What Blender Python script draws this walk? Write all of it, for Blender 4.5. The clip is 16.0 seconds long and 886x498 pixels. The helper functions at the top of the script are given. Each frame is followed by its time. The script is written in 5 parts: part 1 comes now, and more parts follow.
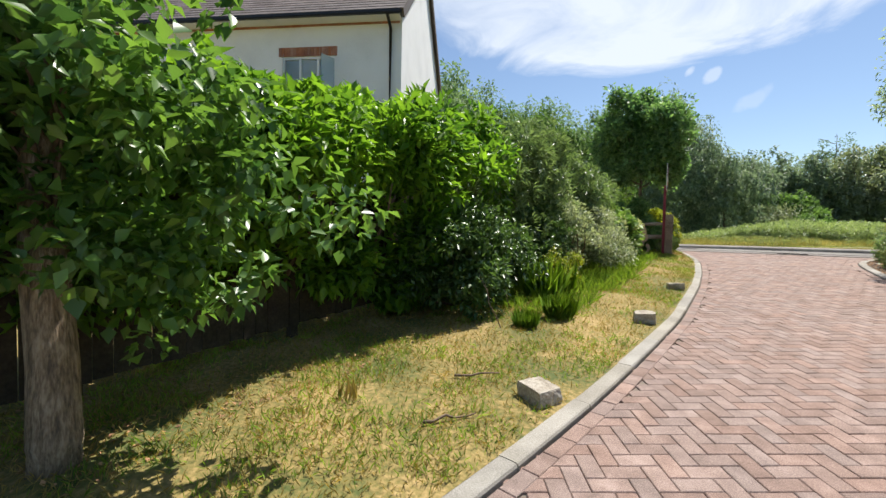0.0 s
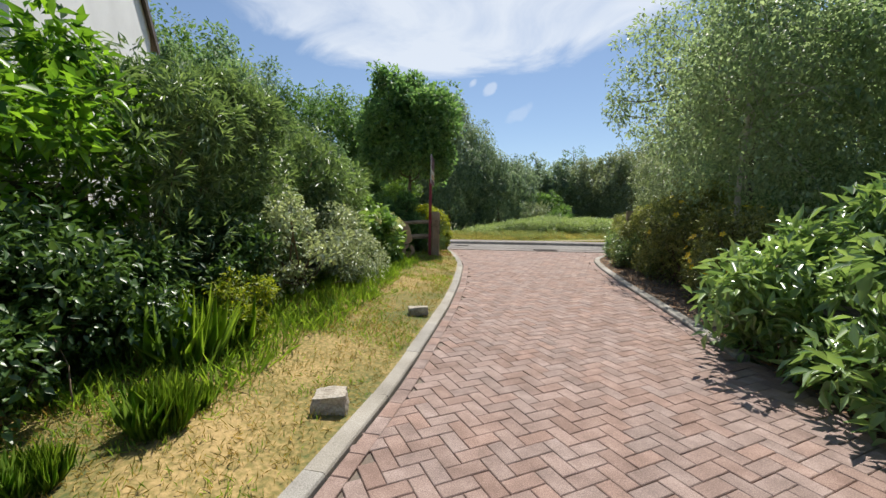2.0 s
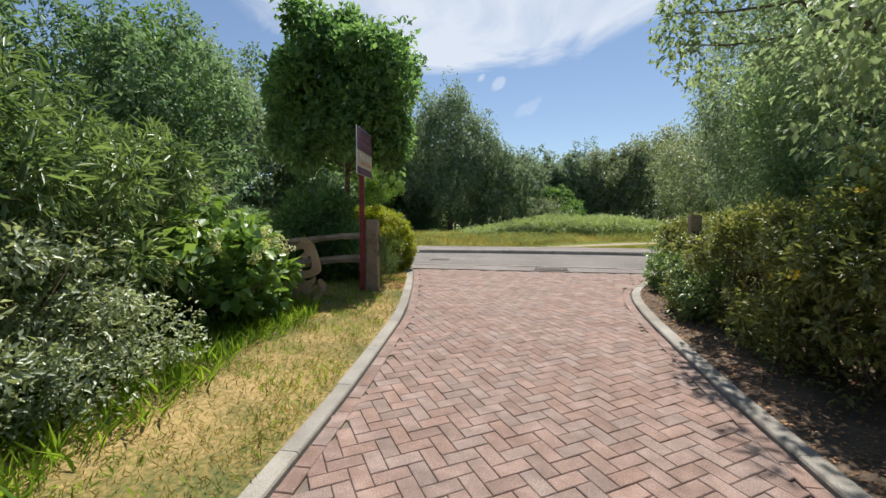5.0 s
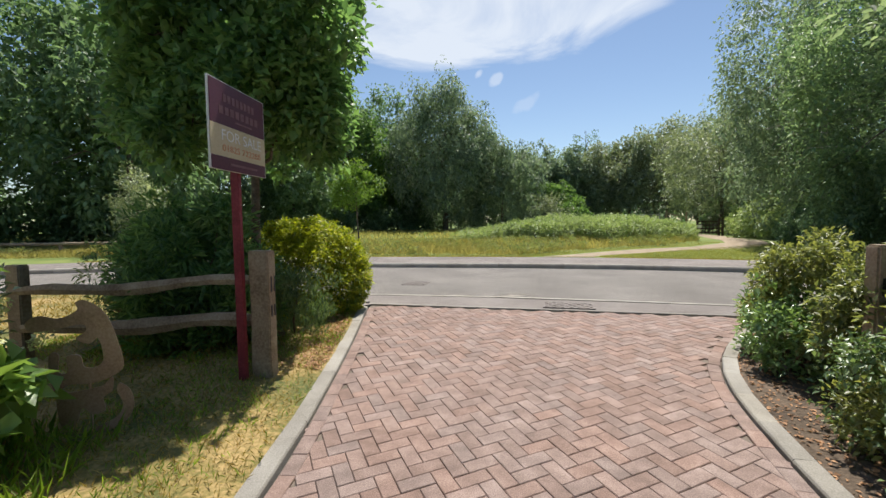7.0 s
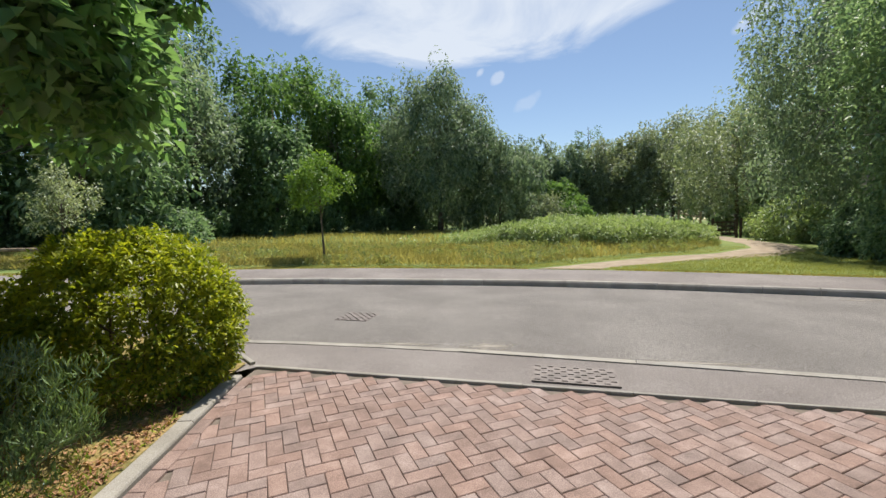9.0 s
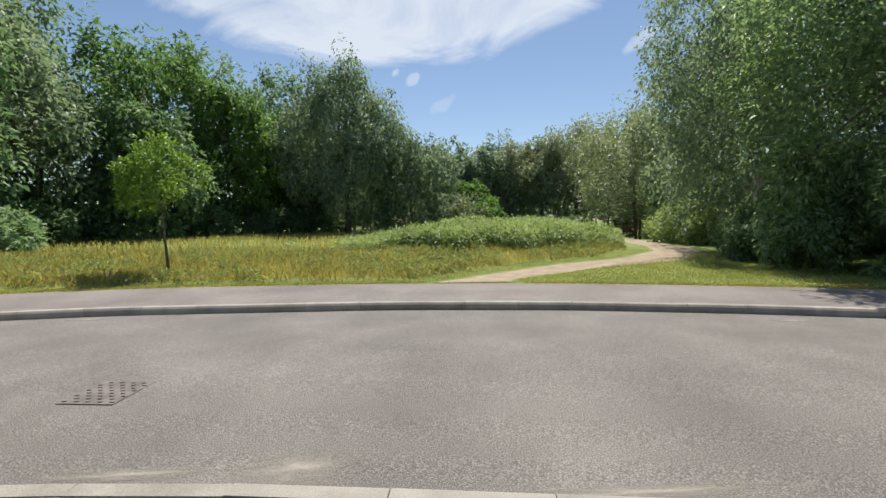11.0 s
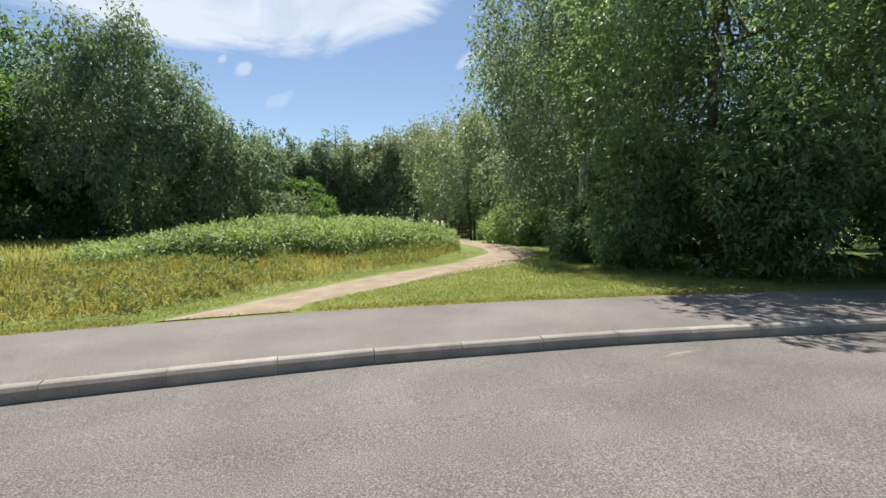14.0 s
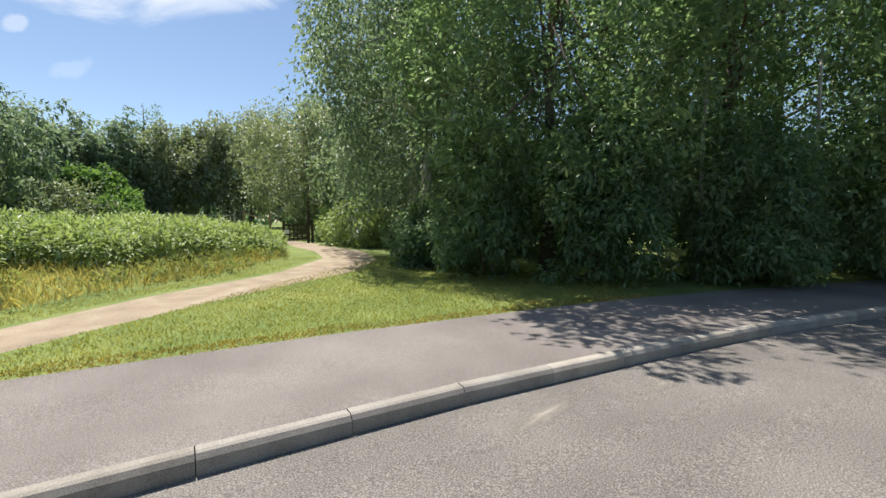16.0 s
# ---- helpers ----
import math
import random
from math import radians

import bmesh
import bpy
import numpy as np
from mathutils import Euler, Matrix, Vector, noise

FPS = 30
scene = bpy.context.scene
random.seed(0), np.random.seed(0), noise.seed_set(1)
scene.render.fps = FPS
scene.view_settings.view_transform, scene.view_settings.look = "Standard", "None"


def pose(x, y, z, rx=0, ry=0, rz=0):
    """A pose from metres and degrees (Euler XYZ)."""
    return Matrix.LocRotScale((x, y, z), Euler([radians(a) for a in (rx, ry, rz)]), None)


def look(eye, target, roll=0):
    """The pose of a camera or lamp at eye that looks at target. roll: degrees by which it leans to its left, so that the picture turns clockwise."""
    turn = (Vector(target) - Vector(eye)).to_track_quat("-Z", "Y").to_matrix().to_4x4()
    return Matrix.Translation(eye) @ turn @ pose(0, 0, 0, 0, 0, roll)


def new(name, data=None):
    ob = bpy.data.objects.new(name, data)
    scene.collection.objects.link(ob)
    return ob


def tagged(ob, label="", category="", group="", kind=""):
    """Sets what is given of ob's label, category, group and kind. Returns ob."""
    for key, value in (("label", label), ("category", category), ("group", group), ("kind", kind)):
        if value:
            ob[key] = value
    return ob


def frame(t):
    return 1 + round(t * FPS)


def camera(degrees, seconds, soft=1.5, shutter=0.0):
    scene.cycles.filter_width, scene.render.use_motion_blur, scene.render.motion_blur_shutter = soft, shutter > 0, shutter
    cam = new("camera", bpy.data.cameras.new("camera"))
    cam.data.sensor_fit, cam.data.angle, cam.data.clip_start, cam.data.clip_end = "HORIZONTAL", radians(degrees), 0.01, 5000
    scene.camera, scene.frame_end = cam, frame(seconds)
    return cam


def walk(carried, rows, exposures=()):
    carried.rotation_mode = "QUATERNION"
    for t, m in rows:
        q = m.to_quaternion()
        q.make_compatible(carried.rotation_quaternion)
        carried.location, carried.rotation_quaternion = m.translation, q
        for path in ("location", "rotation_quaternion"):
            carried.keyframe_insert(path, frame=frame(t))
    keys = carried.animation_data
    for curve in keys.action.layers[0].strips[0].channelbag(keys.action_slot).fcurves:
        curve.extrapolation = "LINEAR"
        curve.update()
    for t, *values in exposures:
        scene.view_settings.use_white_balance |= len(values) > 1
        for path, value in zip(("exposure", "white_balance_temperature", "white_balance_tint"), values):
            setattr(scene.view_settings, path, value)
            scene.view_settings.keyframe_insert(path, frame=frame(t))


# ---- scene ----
# ---------------------------------------------------------------- camera
CAM_ROWS = (
    (0, 0.000, 0.000, 0.444, 32.45, -2.17, -1.18),
    (0.5, 0.140, 0.717, 0.482, 20.16, -1.94, -0.91),
    (1, 0.273, 1.322, 0.548, 11.82, -2.21, -0.80),
    (1.5, 0.336, 1.990, 0.618, 8.91, -2.49, -0.77),
    (2, 0.396, 2.751, 0.662, 6.90, -2.72, -0.82),
    (2.5, 0.488, 3.473, 0.733, 7.18, -2.85, -0.83),
    (3, 0.599, 4.161, 0.821, 7.39, -2.96, -0.75),
    (3.5, 0.698, 4.800, 0.910, 7.76, -3.02, -0.58),
    (4, 0.810, 5.462, 0.950, 8.05, -3.13, -0.46),
    (4.2, 0.870, 5.770, 0.957, 8.11, -3.06, -0.45),
    (6.3, 1.021, 9.075, 1.214, 8.21, -3.67, 0.59),
    (6.5, 1.029, 9.355, 1.257, 8.19, -3.65, 0.60),
    (7, 1.034, 10.137, 1.334, 8.08, -3.66, 0.63),
    (7.5, 1.150, 10.930, 1.370, 8.23, -3.79, 0.73),
    (8, 1.233, 11.693, 1.411, 8.43, -3.79, 0.63),
    (8.2, 1.260, 11.946, 1.414, 8.56, -3.78, 0.69),
    (10.3, 1.718, 14.421, 1.544, 3.56, -3.89, 0.68),
    (10.5, 1.783, 14.651, 1.529, 2.05, -3.90, 0.66),
    (11, 1.987, 15.191, 1.527, -2.76, -3.87, 0.58),
    (11.5, 2.230, 15.733, 1.507, -10.52, -3.88, 0.43),
    (12, 2.486, 16.174, 1.527, -15.64, -3.85, 0.31),
    (12.5, 2.713, 16.606, 1.512, -19.70, -3.80, 0.35),
    (13, 2.950, 17.103, 1.469, -21.60, -3.74, 0.51),
    (13.5, 3.269, 17.644, 1.427, -22.17, -3.76, 0.65),
    (14, 3.502, 18.122, 1.403, -23.22, -3.75, 0.66),
    (14.5, 3.719, 18.596, 1.401, -24.21, -3.73, 0.59),
    (15, 4.029, 18.926, 1.389, -25.29, -3.66, 0.53),
    (15.5, 4.356, 19.229, 1.388, -30.85, -3.65, 0.26),
    (16, 4.851, 19.472, 1.413, -43.05, -3.82, -0.02),
)
cam = camera(91.9, 16.0)
walk(cam, [(t, pose(x, y, z, 90 + p, r, w)) for t, x, y, z, w, p, r in CAM_ROWS], EXPOSURES := ((0.0, 0.62), (1.0, 0.52), (3.0, 0.34), (4.0, 0.34), (7.0, 0.42), (11.0, 0.34), (13.5, 0.42), (16.0, 0.58)))

# ---------------------------------------------------------------- world and sun
SUN_ELEV, SUN_AZ = 61.5, 9.0          # degrees; azimuth clockwise from +y
SKY_FORCE = 0.09
world = bpy.data.worlds.new("sky")
scene.world = world
world.use_nodes = True


def build_world():
    """Clear summer sky with a long wisp of high cloud and a few small puffs."""
    nt = world.node_tree
    nt.nodes.clear()
    N, L = nt.nodes.new, nt.links.new

    def op(kind, a, b=None, c=None, clamp=False):
        n = N("ShaderNodeMath")
        n.operation, n.use_clamp = kind, clamp
        for i, v in enumerate((a, b, c)):
            if v is None:
                continue
            if isinstance(v, (int, float)):
                n.inputs[i].default_value = v
            else:
                L(v, n.inputs[i])
        return n.outputs[0]

    sky = N("ShaderNodeTexSky")
    sky.sky_type, sky.sun_disc = "NISHITA", False
    sky.sun_elevation, sky.sun_rotation = radians(SUN_ELEV), radians(SUN_AZ)
    sky.air_density, sky.dust_density, sky.ozone_density = 1.0, 0.28, 1.7
    co = N("ShaderNodeTexCoord")
    sp = N("ShaderNodeSeparateXYZ")
    L(co.outputs["Generated"], sp.inputs[0])
    X, Y, Z = sp.outputs
    az = op("ARCTAN2", X, Y)
    el = op("ARCSINE", Z)
    nz = N("ShaderNodeTexNoise")
    nz.inputs["Scale"].default_value, nz.inputs["Detail"].default_value, nz.inputs["Roughness"].default_value = 3.2, 9.0, 0.6
    nz.inputs["Distortion"].default_value = 0.8
    mp = N("ShaderNodeMapping")
    mp.inputs["Scale"].default_value = (1.0, 1.6, 2.6)
    mp.inputs["Rotation"].default_value = (0.2, 0.35, 0.4)
    L(co.outputs["Generated"], mp.inputs[0])
    L(mp.outputs[0], nz.inputs["Vector"])
    wob = op("MULTIPLY", op("SUBTRACT", nz.outputs[0], 0.5), 0.16)
    edge = op("ADD", 0.325, op("MULTIPLY", op("POWER", op("ADD", az, 0.14), 2.0), 0.38))
    above = op("MULTIPLY", op("SUBTRACT", op("ADD", el, wob), edge), 22.0, clamp=True)
    fade = op("SUBTRACT", 1.0, op("MULTIPLY", op("SUBTRACT", el, 0.62), 2.5, clamp=True), clamp=True)
    wisp = op("MULTIPLY", op("SUBTRACT", nz.outputs[0], 0.12), 2.1, clamp=True)
    cloud = op("MULTIPLY", op("MULTIPLY", above, fade), wisp)
    n2 = N("ShaderNodeTexNoise")
    n2.inputs["Scale"].default_value, n2.inputs["Detail"].default_value = 26.0, 6.0
    L(co.outputs["Generated"], n2.inputs["Vector"])
    wob2 = op("MULTIPLY", op("SUBTRACT", n2.outputs[0], 0.5), 4.0)
    for ca, ce, ra, re, force in ((-3.3, 18.4, 0.55, 0.45, 0.55), (-1.0, 17.8, 0.9, 0.7, 0.5), (2.8, 14.7, 1.8, 0.8, 0.25), (27.5, 20.4, 2.0, 0.9, 0.5)):
        u = op("DIVIDE", op("SUBTRACT", az, radians(ca)), radians(ra))
        v = op("DIVIDE", op("SUBTRACT", op("SUBTRACT", el, radians(ce)), op("MULTIPLY", op("SUBTRACT", az, radians(ca)), 0.45)), radians(re))
        d = op("ADD", op("MULTIPLY", u, u), op("MULTIPLY", v, v))
        puff = op("MULTIPLY", op("SUBTRACT", op("ADD", 1.15, wob2), d, clamp=True), force)
        cloud = op("MAXIMUM", cloud, puff)
    mix = N("ShaderNodeMix")
    mix.data_type = "RGBA"
    L(op("MULTIPLY", cloud, 0.85), mix.inputs[0])
    L(sky.outputs[0], mix.inputs[6])
    mix.inputs[7].default_value = (7.0, 7.5, 8.2, 1)
    bg = N("ShaderNodeBackground")
    bg.inputs[1].default_value = SKY_FORCE
    out = N("ShaderNodeOutputWorld")
    L(mix.outputs[2], bg.inputs[0])
    L(bg.outputs[0], out.inputs[0])


build_world()
sun = new("sun", bpy.data.lights.new("sun", "SUN"))
sun.data.energy, sun.data.angle, sun.data.color = 4.8, radians(0.55), (1.0, 0.95, 0.87)
a_, e_ = radians(SUN_AZ), radians(SUN_ELEV)
sun.matrix_world = look((math.sin(a_) * math.cos(e_) * 100, math.cos(a_) * math.cos(e_) * 100, math.sin(e_) * 100), (0, 0, 0))

rng = np.random.default_rng(7)


# ---------------------------------------------------------------- materials
def material(name):
    m = bpy.data.materials.new(name)
    m.use_nodes = True
    m.node_tree.nodes.clear()
    return m, m.node_tree.nodes.new, m.node_tree.links.new


def ramp(N, stops):
    r = N("ShaderNodeValToRGB")
    el = r.color_ramp.elements
    while len(el) < len(stops):
        el.new(0.5)
    for e, (p, c) in zip(el, stops):
        e.position, e.color = p, (*c, 1)
    return r


def surface(name, dark, mid, light, scale=6.0, rough=0.85, bump=0.3, fine=60.0, per="", spread=0.25, metal=0.0, detail=8.0, bump_dist=0.01, spec=0.4, grain=0.45, span=0.17, stretch=1.0):
    """A matt surface: two scales of mottling in object space, fine relief, and a tone of its own for each piece."""
    m, N, L = material(name)
    co = N("ShaderNodeTexCoord")
    big, small = N("ShaderNodeTexNoise"), N("ShaderNodeTexNoise")
    big.inputs["Scale"].default_value, big.inputs["Detail"].default_value = scale, detail
    small.inputs["Scale"].default_value, small.inputs["Detail"].default_value = fine, 6.0
    geo = N("ShaderNodeNewGeometry")
    mp = N("ShaderNodeMapping")
    mp.inputs["Scale"].default_value = (1, 1, 1 / stretch)
    L(geo.outputs["Position"], mp.inputs[0])
    for n in (big, small):
        L(mp.outputs[0], n.inputs["Vector"])
    mix = N("ShaderNodeMath")
    mix.operation = "MULTIPLY_ADD"
    L(small.outputs[0], mix.inputs[0])
    mix.inputs[1].default_value = grain
    sc = N("ShaderNodeMath")
    sc.operation = "MULTIPLY"
    sc.inputs[1].default_value = 1 - grain
    L(big.outputs[0], sc.inputs[0])
    L(sc.outputs[0], mix.inputs[2])
    cr = ramp(N, ((0.5 - span, dark), (0.5, mid), (0.5 + span, light)))
    L(mix.outputs[0], cr.inputs[0])
    col = cr.outputs[0]
    if per:
        if per == "object":
            r = N("ShaderNodeObjectInfo").outputs["Random"]
        else:
            r = geo.outputs["Random Per Island"]
        hs = N("ShaderNodeHueSaturation")
        mr = N("ShaderNodeMapRange")
        mr.inputs["To Min"].default_value, mr.inputs["To Max"].default_value = 1 - spread, 1 + spread
        L(r, mr.inputs["Value"])
        L(mr.outputs[0], hs.inputs["Value"])
        ms = N("ShaderNodeMapRange")
        ms.inputs["To Min"].default_value, ms.inputs["To Max"].default_value = 1.1, 0.8
        w = N("ShaderNodeMath")
        w.operation = "MULTIPLY"
        w.inputs[1].default_value = 7.31
        fr = N("ShaderNodeMath")
        fr.operation = "FRACT"
        L(r, w.inputs[0])
        L(w.outputs[0], fr.inputs[0])
        L(fr.outputs[0], ms.inputs["Value"])
        L(ms.outputs[0], hs.inputs["Saturation"])
        L(col, hs.inputs["Color"])
        col = hs.outputs[0]
    b = N("ShaderNodeBsdfPrincipled")
    b.inputs["Roughness"].default_value, b.inputs["Metallic"].default_value = rough, metal
    b.inputs["Specular IOR Level"].default_value = spec
    L(col, b.inputs["Base Color"])
    if bump:
        bp = N("ShaderNodeBump")
        bp.inputs["Strength"].default_value, bp.inputs["Distance"].default_value = bump, bump_dist
        L(mix.outputs[0], bp.inputs["Height"])
        L(bp.outputs[0], b.inputs["Normal"])
    o = N("ShaderNodeOutputMaterial")
    L(b.outputs[0], o.inputs[0])
    return m


def foliage(name, dark, light, through_light=0.4, rough=0.45, spread=0.35, tint=(1.08, 1.08, 0.55), patch=0.8, spec=0.5):
    """Leaves: each its own tone, patches of older and younger growth, light shining through."""
    m, N, L = material(name)
    geo = N("ShaderNodeNewGeometry")
    nz = N("ShaderNodeTexNoise")
    nz.inputs["Scale"].default_value, nz.inputs["Detail"].default_value = patch, 3.0
    L(geo.outputs["Position"], nz.inputs["Vector"])
    ad = N("ShaderNodeMath")
    ad.operation = "MULTIPLY_ADD"
    L(geo.outputs["Random Per Island"], ad.inputs[0])
    ad.inputs[1].default_value = spread * 2
    sb = N("ShaderNodeMath")
    sb.operation = "SUBTRACT"
    L(nz.outputs[0], sb.inputs[0])
    sb.inputs[1].default_value = spread
    L(sb.outputs[0], ad.inputs[2])
    cr = ramp(N, ((0.1, [c * 1.75 for c in dark]), (0.9, [c * 1.6 for c in light])))
    L(ad.outputs[0], cr.inputs[0])
    b = N("ShaderNodeBsdfPrincipled")
    b.inputs["Roughness"].default_value = rough
    b.inputs["Specular IOR Level"].default_value = spec
    L(cr.outputs[0], b.inputs["Base Color"])
    tr = N("ShaderNodeBsdfTranslucent")
    mc = N("ShaderNodeMix")
    mc.data_type, mc.blend_type = "RGBA", "MULTIPLY"
    mc.inputs[0].default_value = 1.0
    L(cr.outputs[0], mc.inputs[6])
    mc.inputs[7].default_value = (*tint, 1)
    L(mc.outputs[2], tr.inputs[0])
    ms = N("ShaderNodeMixShader")
    ms.inputs[0].default_value = through_light
    L(b.outputs[0], ms.inputs[1])
    L(tr.outputs[0], ms.inputs[2])
    o = N("ShaderNodeOutputMaterial")
    L(ms.outputs[0], o.inputs[0])
    return m


M = {}
M["brick"] = surface("block_paving", (0.175, 0.121, 0.1), (0.27, 0.182, 0.15), (0.395, 0.288, 0.245), 7, 0.88, 0.6, 170, "object", 0.13, grain=0.6, span=0.14)
M["brick_rest"] = surface("block_paving_far", (0.175, 0.121, 0.1), (0.27, 0.182, 0.15), (0.395, 0.288, 0.245), 7, 0.88, 0.6, 170, "island", 0.13, grain=0.6, span=0.14)
M["joint"] = surface("joint_sand", (0.12, 0.095, 0.075), (0.18, 0.145, 0.115), (0.25, 0.205, 0.165), 5, 0.95, 0.4, 90)
M["concrete"] = surface("kerb_concrete", (0.2, 0.18, 0.15), (0.31, 0.285, 0.245), (0.42, 0.39, 0.345), 3, 0.9, 0.4, 130, "object", 0.1, grain=0.55)
M["kerb_grey"] = surface("kerb_grey", (0.23, 0.205, 0.175), (0.36, 0.325, 0.28), (0.47, 0.43, 0.375), 4, 0.9, 0.35, 120, "object", 0.14, grain=0.6)
M["asphalt"] = surface("asphalt", (0.1, 0.088, 0.079), (0.178, 0.162, 0.147), (0.32, 0.292, 0.265), 0.8, 0.9, 0.9, 95, bump_dist=0.012, grain=0.78, span=0.13)
M["footway"] = surface("footway_asphalt", (0.125, 0.107, 0.097), (0.21, 0.183, 0.168), (0.32, 0.288, 0.265), 0.8, 0.92, 0.7, 120, grain=0.72, span=0.13)
M["turf"] = surface("dry_turf", (0.09, 0.11, 0.03), (0.23, 0.18, 0.058), (0.42, 0.295, 0.125), 1.3, 0.95, 0.9, 28, bump_dist=0.03, span=0.12)
M["field"] = surface("meadow_soil", (0.1, 0.12, 0.03), (0.2, 0.2, 0.06), (0.32, 0.27, 0.1), 0.5, 0.95, 0.8, 20, bump_dist=0.03)
M["lawn"] = surface("mown_grass", (0.09, 0.14, 0.03), (0.16, 0.21, 0.05), (0.25, 0.27, 0.08), 0.7, 0.95, 0.5, 40, bump_dist=0.012)
M["soil"] = surface("leafy_soil", (0.05, 0.035, 0.025), (0.11, 0.08, 0.055), (0.2, 0.14, 0.1), 3, 0.95, 0.8, 40, bump_dist=0.03)
M["path"] = surface("gravel_path", (0.22, 0.17, 0.115), (0.34, 0.265, 0.185), (0.45, 0.37, 0.275), 2.2, 0.95, 0.6, 50, bump_dist=0.02)
M["bark"] = surface("bark", (0.07, 0.055, 0.04), (0.15, 0.12, 0.09), (0.25, 0.21, 0.16), 8, 0.95, 1.0, 40, bump_dist=0.02)
M["tree_bark"] = surface("ridged_bark", (0.13, 0.1, 0.07), (0.28, 0.21, 0.14), (0.44, 0.35, 0.25), 30, 0.95, 1.0, 110, bump_dist=0.04, span=0.12, stretch=5.0)
M["hedge"] = foliage("hedge_leaf", (0.035, 0.09, 0.014), (0.18, 0.32, 0.03), 0.55, 0.38)
M["near_tree"] = foliage("alder_leaf", (0.03, 0.075, 0.024), (0.13, 0.235, 0.05), 0.5, 0.34, spec=0.65)
M["narrow"] = foliage("narrow_leaf", (0.04, 0.076, 0.034), (0.18, 0.25, 0.115), 0.42, 0.38, spec=0.65)
M["silver"] = foliage("silvery_leaf", (0.08, 0.11, 0.06), (0.36, 0.4, 0.28), 0.35, 0.4, spec=0.7)
M["laurel"] = foliage("laurel_leaf", (0.06, 0.115, 0.045), (0.23, 0.32, 0.13), 0.38, 0.28, spec=0.8)
M["clipped"] = foliage("clipped_leaf", (0.065, 0.085, 0.036), (0.25, 0.26, 0.095), 0.48, 0.42, spec=0.6)
M["golden"] = foliage("golden_leaf", (0.055, 0.1, 0.014), (0.31, 0.32, 0.024), 0.5, 0.42)
M["dark_leaf"] = foliage("dark_leaf", (0.028, 0.06, 0.02), (0.085, 0.15, 0.045), 0.38, 0.36, spec=0.7)
M["hydrangea"] = foliage("hydrangea_leaf", (0.055, 0.11, 0.03), (0.2, 0.3, 0.085), 0.42, 0.38)
M["bloom"] = foliage("pale_bloom", (0.32, 0.34, 0.16), (0.5, 0.5, 0.34), 0.35, 0.6)
M["yellow"] = foliage("yellow_bloom", (0.45, 0.3, 0.01), (0.6, 0.43, 0.015), 0.3, 0.5)
M["tree"] = foliage("tree_leaf", (0.06, 0.108, 0.056), (0.18, 0.25, 0.13), 0.46, 0.52, patch=0.35, spec=0.45, tint=(1.0, 1.05, 0.75))
M["tree_lifted"] = foliage("tree_leaf_lifted", (0.075, 0.13, 0.068), (0.235, 0.305, 0.158), 0.48, 0.46, patch=0.4, spec=0.6, tint=(1.0, 1.05, 0.75))
M["birch_lifted"] = foliage("birch_leaf_lifted", (0.11, 0.155, 0.09), (0.3, 0.36, 0.21), 0.52, 0.48, patch=0.4, spec=0.5, tint=(1.0, 1.05, 0.75))
M["street_leaf"] = foliage("street_tree_leaf", (0.05, 0.11, 0.048), (0.185, 0.29, 0.105), 0.54, 0.42, tint=(1.0, 1.05, 0.65))
M["tree_light"] = foliage("young_tree_leaf", (0.06, 0.12, 0.02), (0.17, 0.26, 0.05), 0.4, patch=0.35)
M["birch"] = foliage("birch_leaf", (0.075, 0.112, 0.074), (0.215, 0.262, 0.172), 0.46, 0.52, patch=0.35, spec=0.45, tint=(1.0, 1.05, 0.75))
M["willow"] = foliage("willow_leaf", (0.1, 0.125, 0.085), (0.25, 0.285, 0.2), 0.34, patch=0.35)
M["oak"] = foliage("oak_leaf", (0.045, 0.092, 0.03), (0.14, 0.22, 0.065), 0.46, 0.55, patch=0.35, spec=0.35, tint=(1.0, 1.05, 0.65))
M["bracken"] = foliage("bracken_frond", (0.12, 0.17, 0.07), (0.29, 0.35, 0.18), 0.4, patch=1.2)
M["meadow_grass"] = foliage("meadow_grass", (0.19, 0.182, 0.066), (0.42, 0.365, 0.155), 0.5, 0.6, patch=0.5, tint=(1.08, 1.05, 0.65))
M["weed"] = foliage("weed_leaf", (0.1, 0.13, 0.05), (0.26, 0.28, 0.13), 0.45, 0.6, patch=1.2)
M["dry_grass"] = foliage("dry_grass", (0.12, 0.11, 0.03), (0.36, 0.25, 0.08), 0.35, 0.7, patch=1.6)
M["green_grass"] = foliage("green_grass", (0.07, 0.14, 0.017), (0.24, 0.33, 0.05), 0.55, 0.5, patch=1.3)
M["lawn_blade"] = foliage("lawn_blade", (0.125, 0.14, 0.04), (0.3, 0.285, 0.1), 0.5, 0.6, patch=0.9)
M["litter"] = foliage("fallen_leaf", (0.1, 0.05, 0.025), (0.36, 0.2, 0.1), 0.1, 0.8, patch=2)
M["wood"] = surface("weathered_oak", (0.16, 0.11, 0.07), (0.3, 0.225, 0.155), (0.42, 0.345, 0.255), 5, 0.9, 0.8, 45)
M["dark_wood"] = surface("dark_fence_wood", (0.03, 0.022, 0.016), (0.06, 0.045, 0.032), (0.1, 0.075, 0.05), 4, 0.9, 0.5, 40)
M["white_bark"] = surface("birch_bark", (0.25, 0.22, 0.18), (0.5, 0.46, 0.4), (0.65, 0.61, 0.55), 7, 0.85, 0.5, 30)
M["corten"] = surface("corten_steel", (0.3, 0.18, 0.12), (0.48, 0.31, 0.22), (0.6, 0.42, 0.32), 3, 0.4, 0.2, 60, metal=0.15)
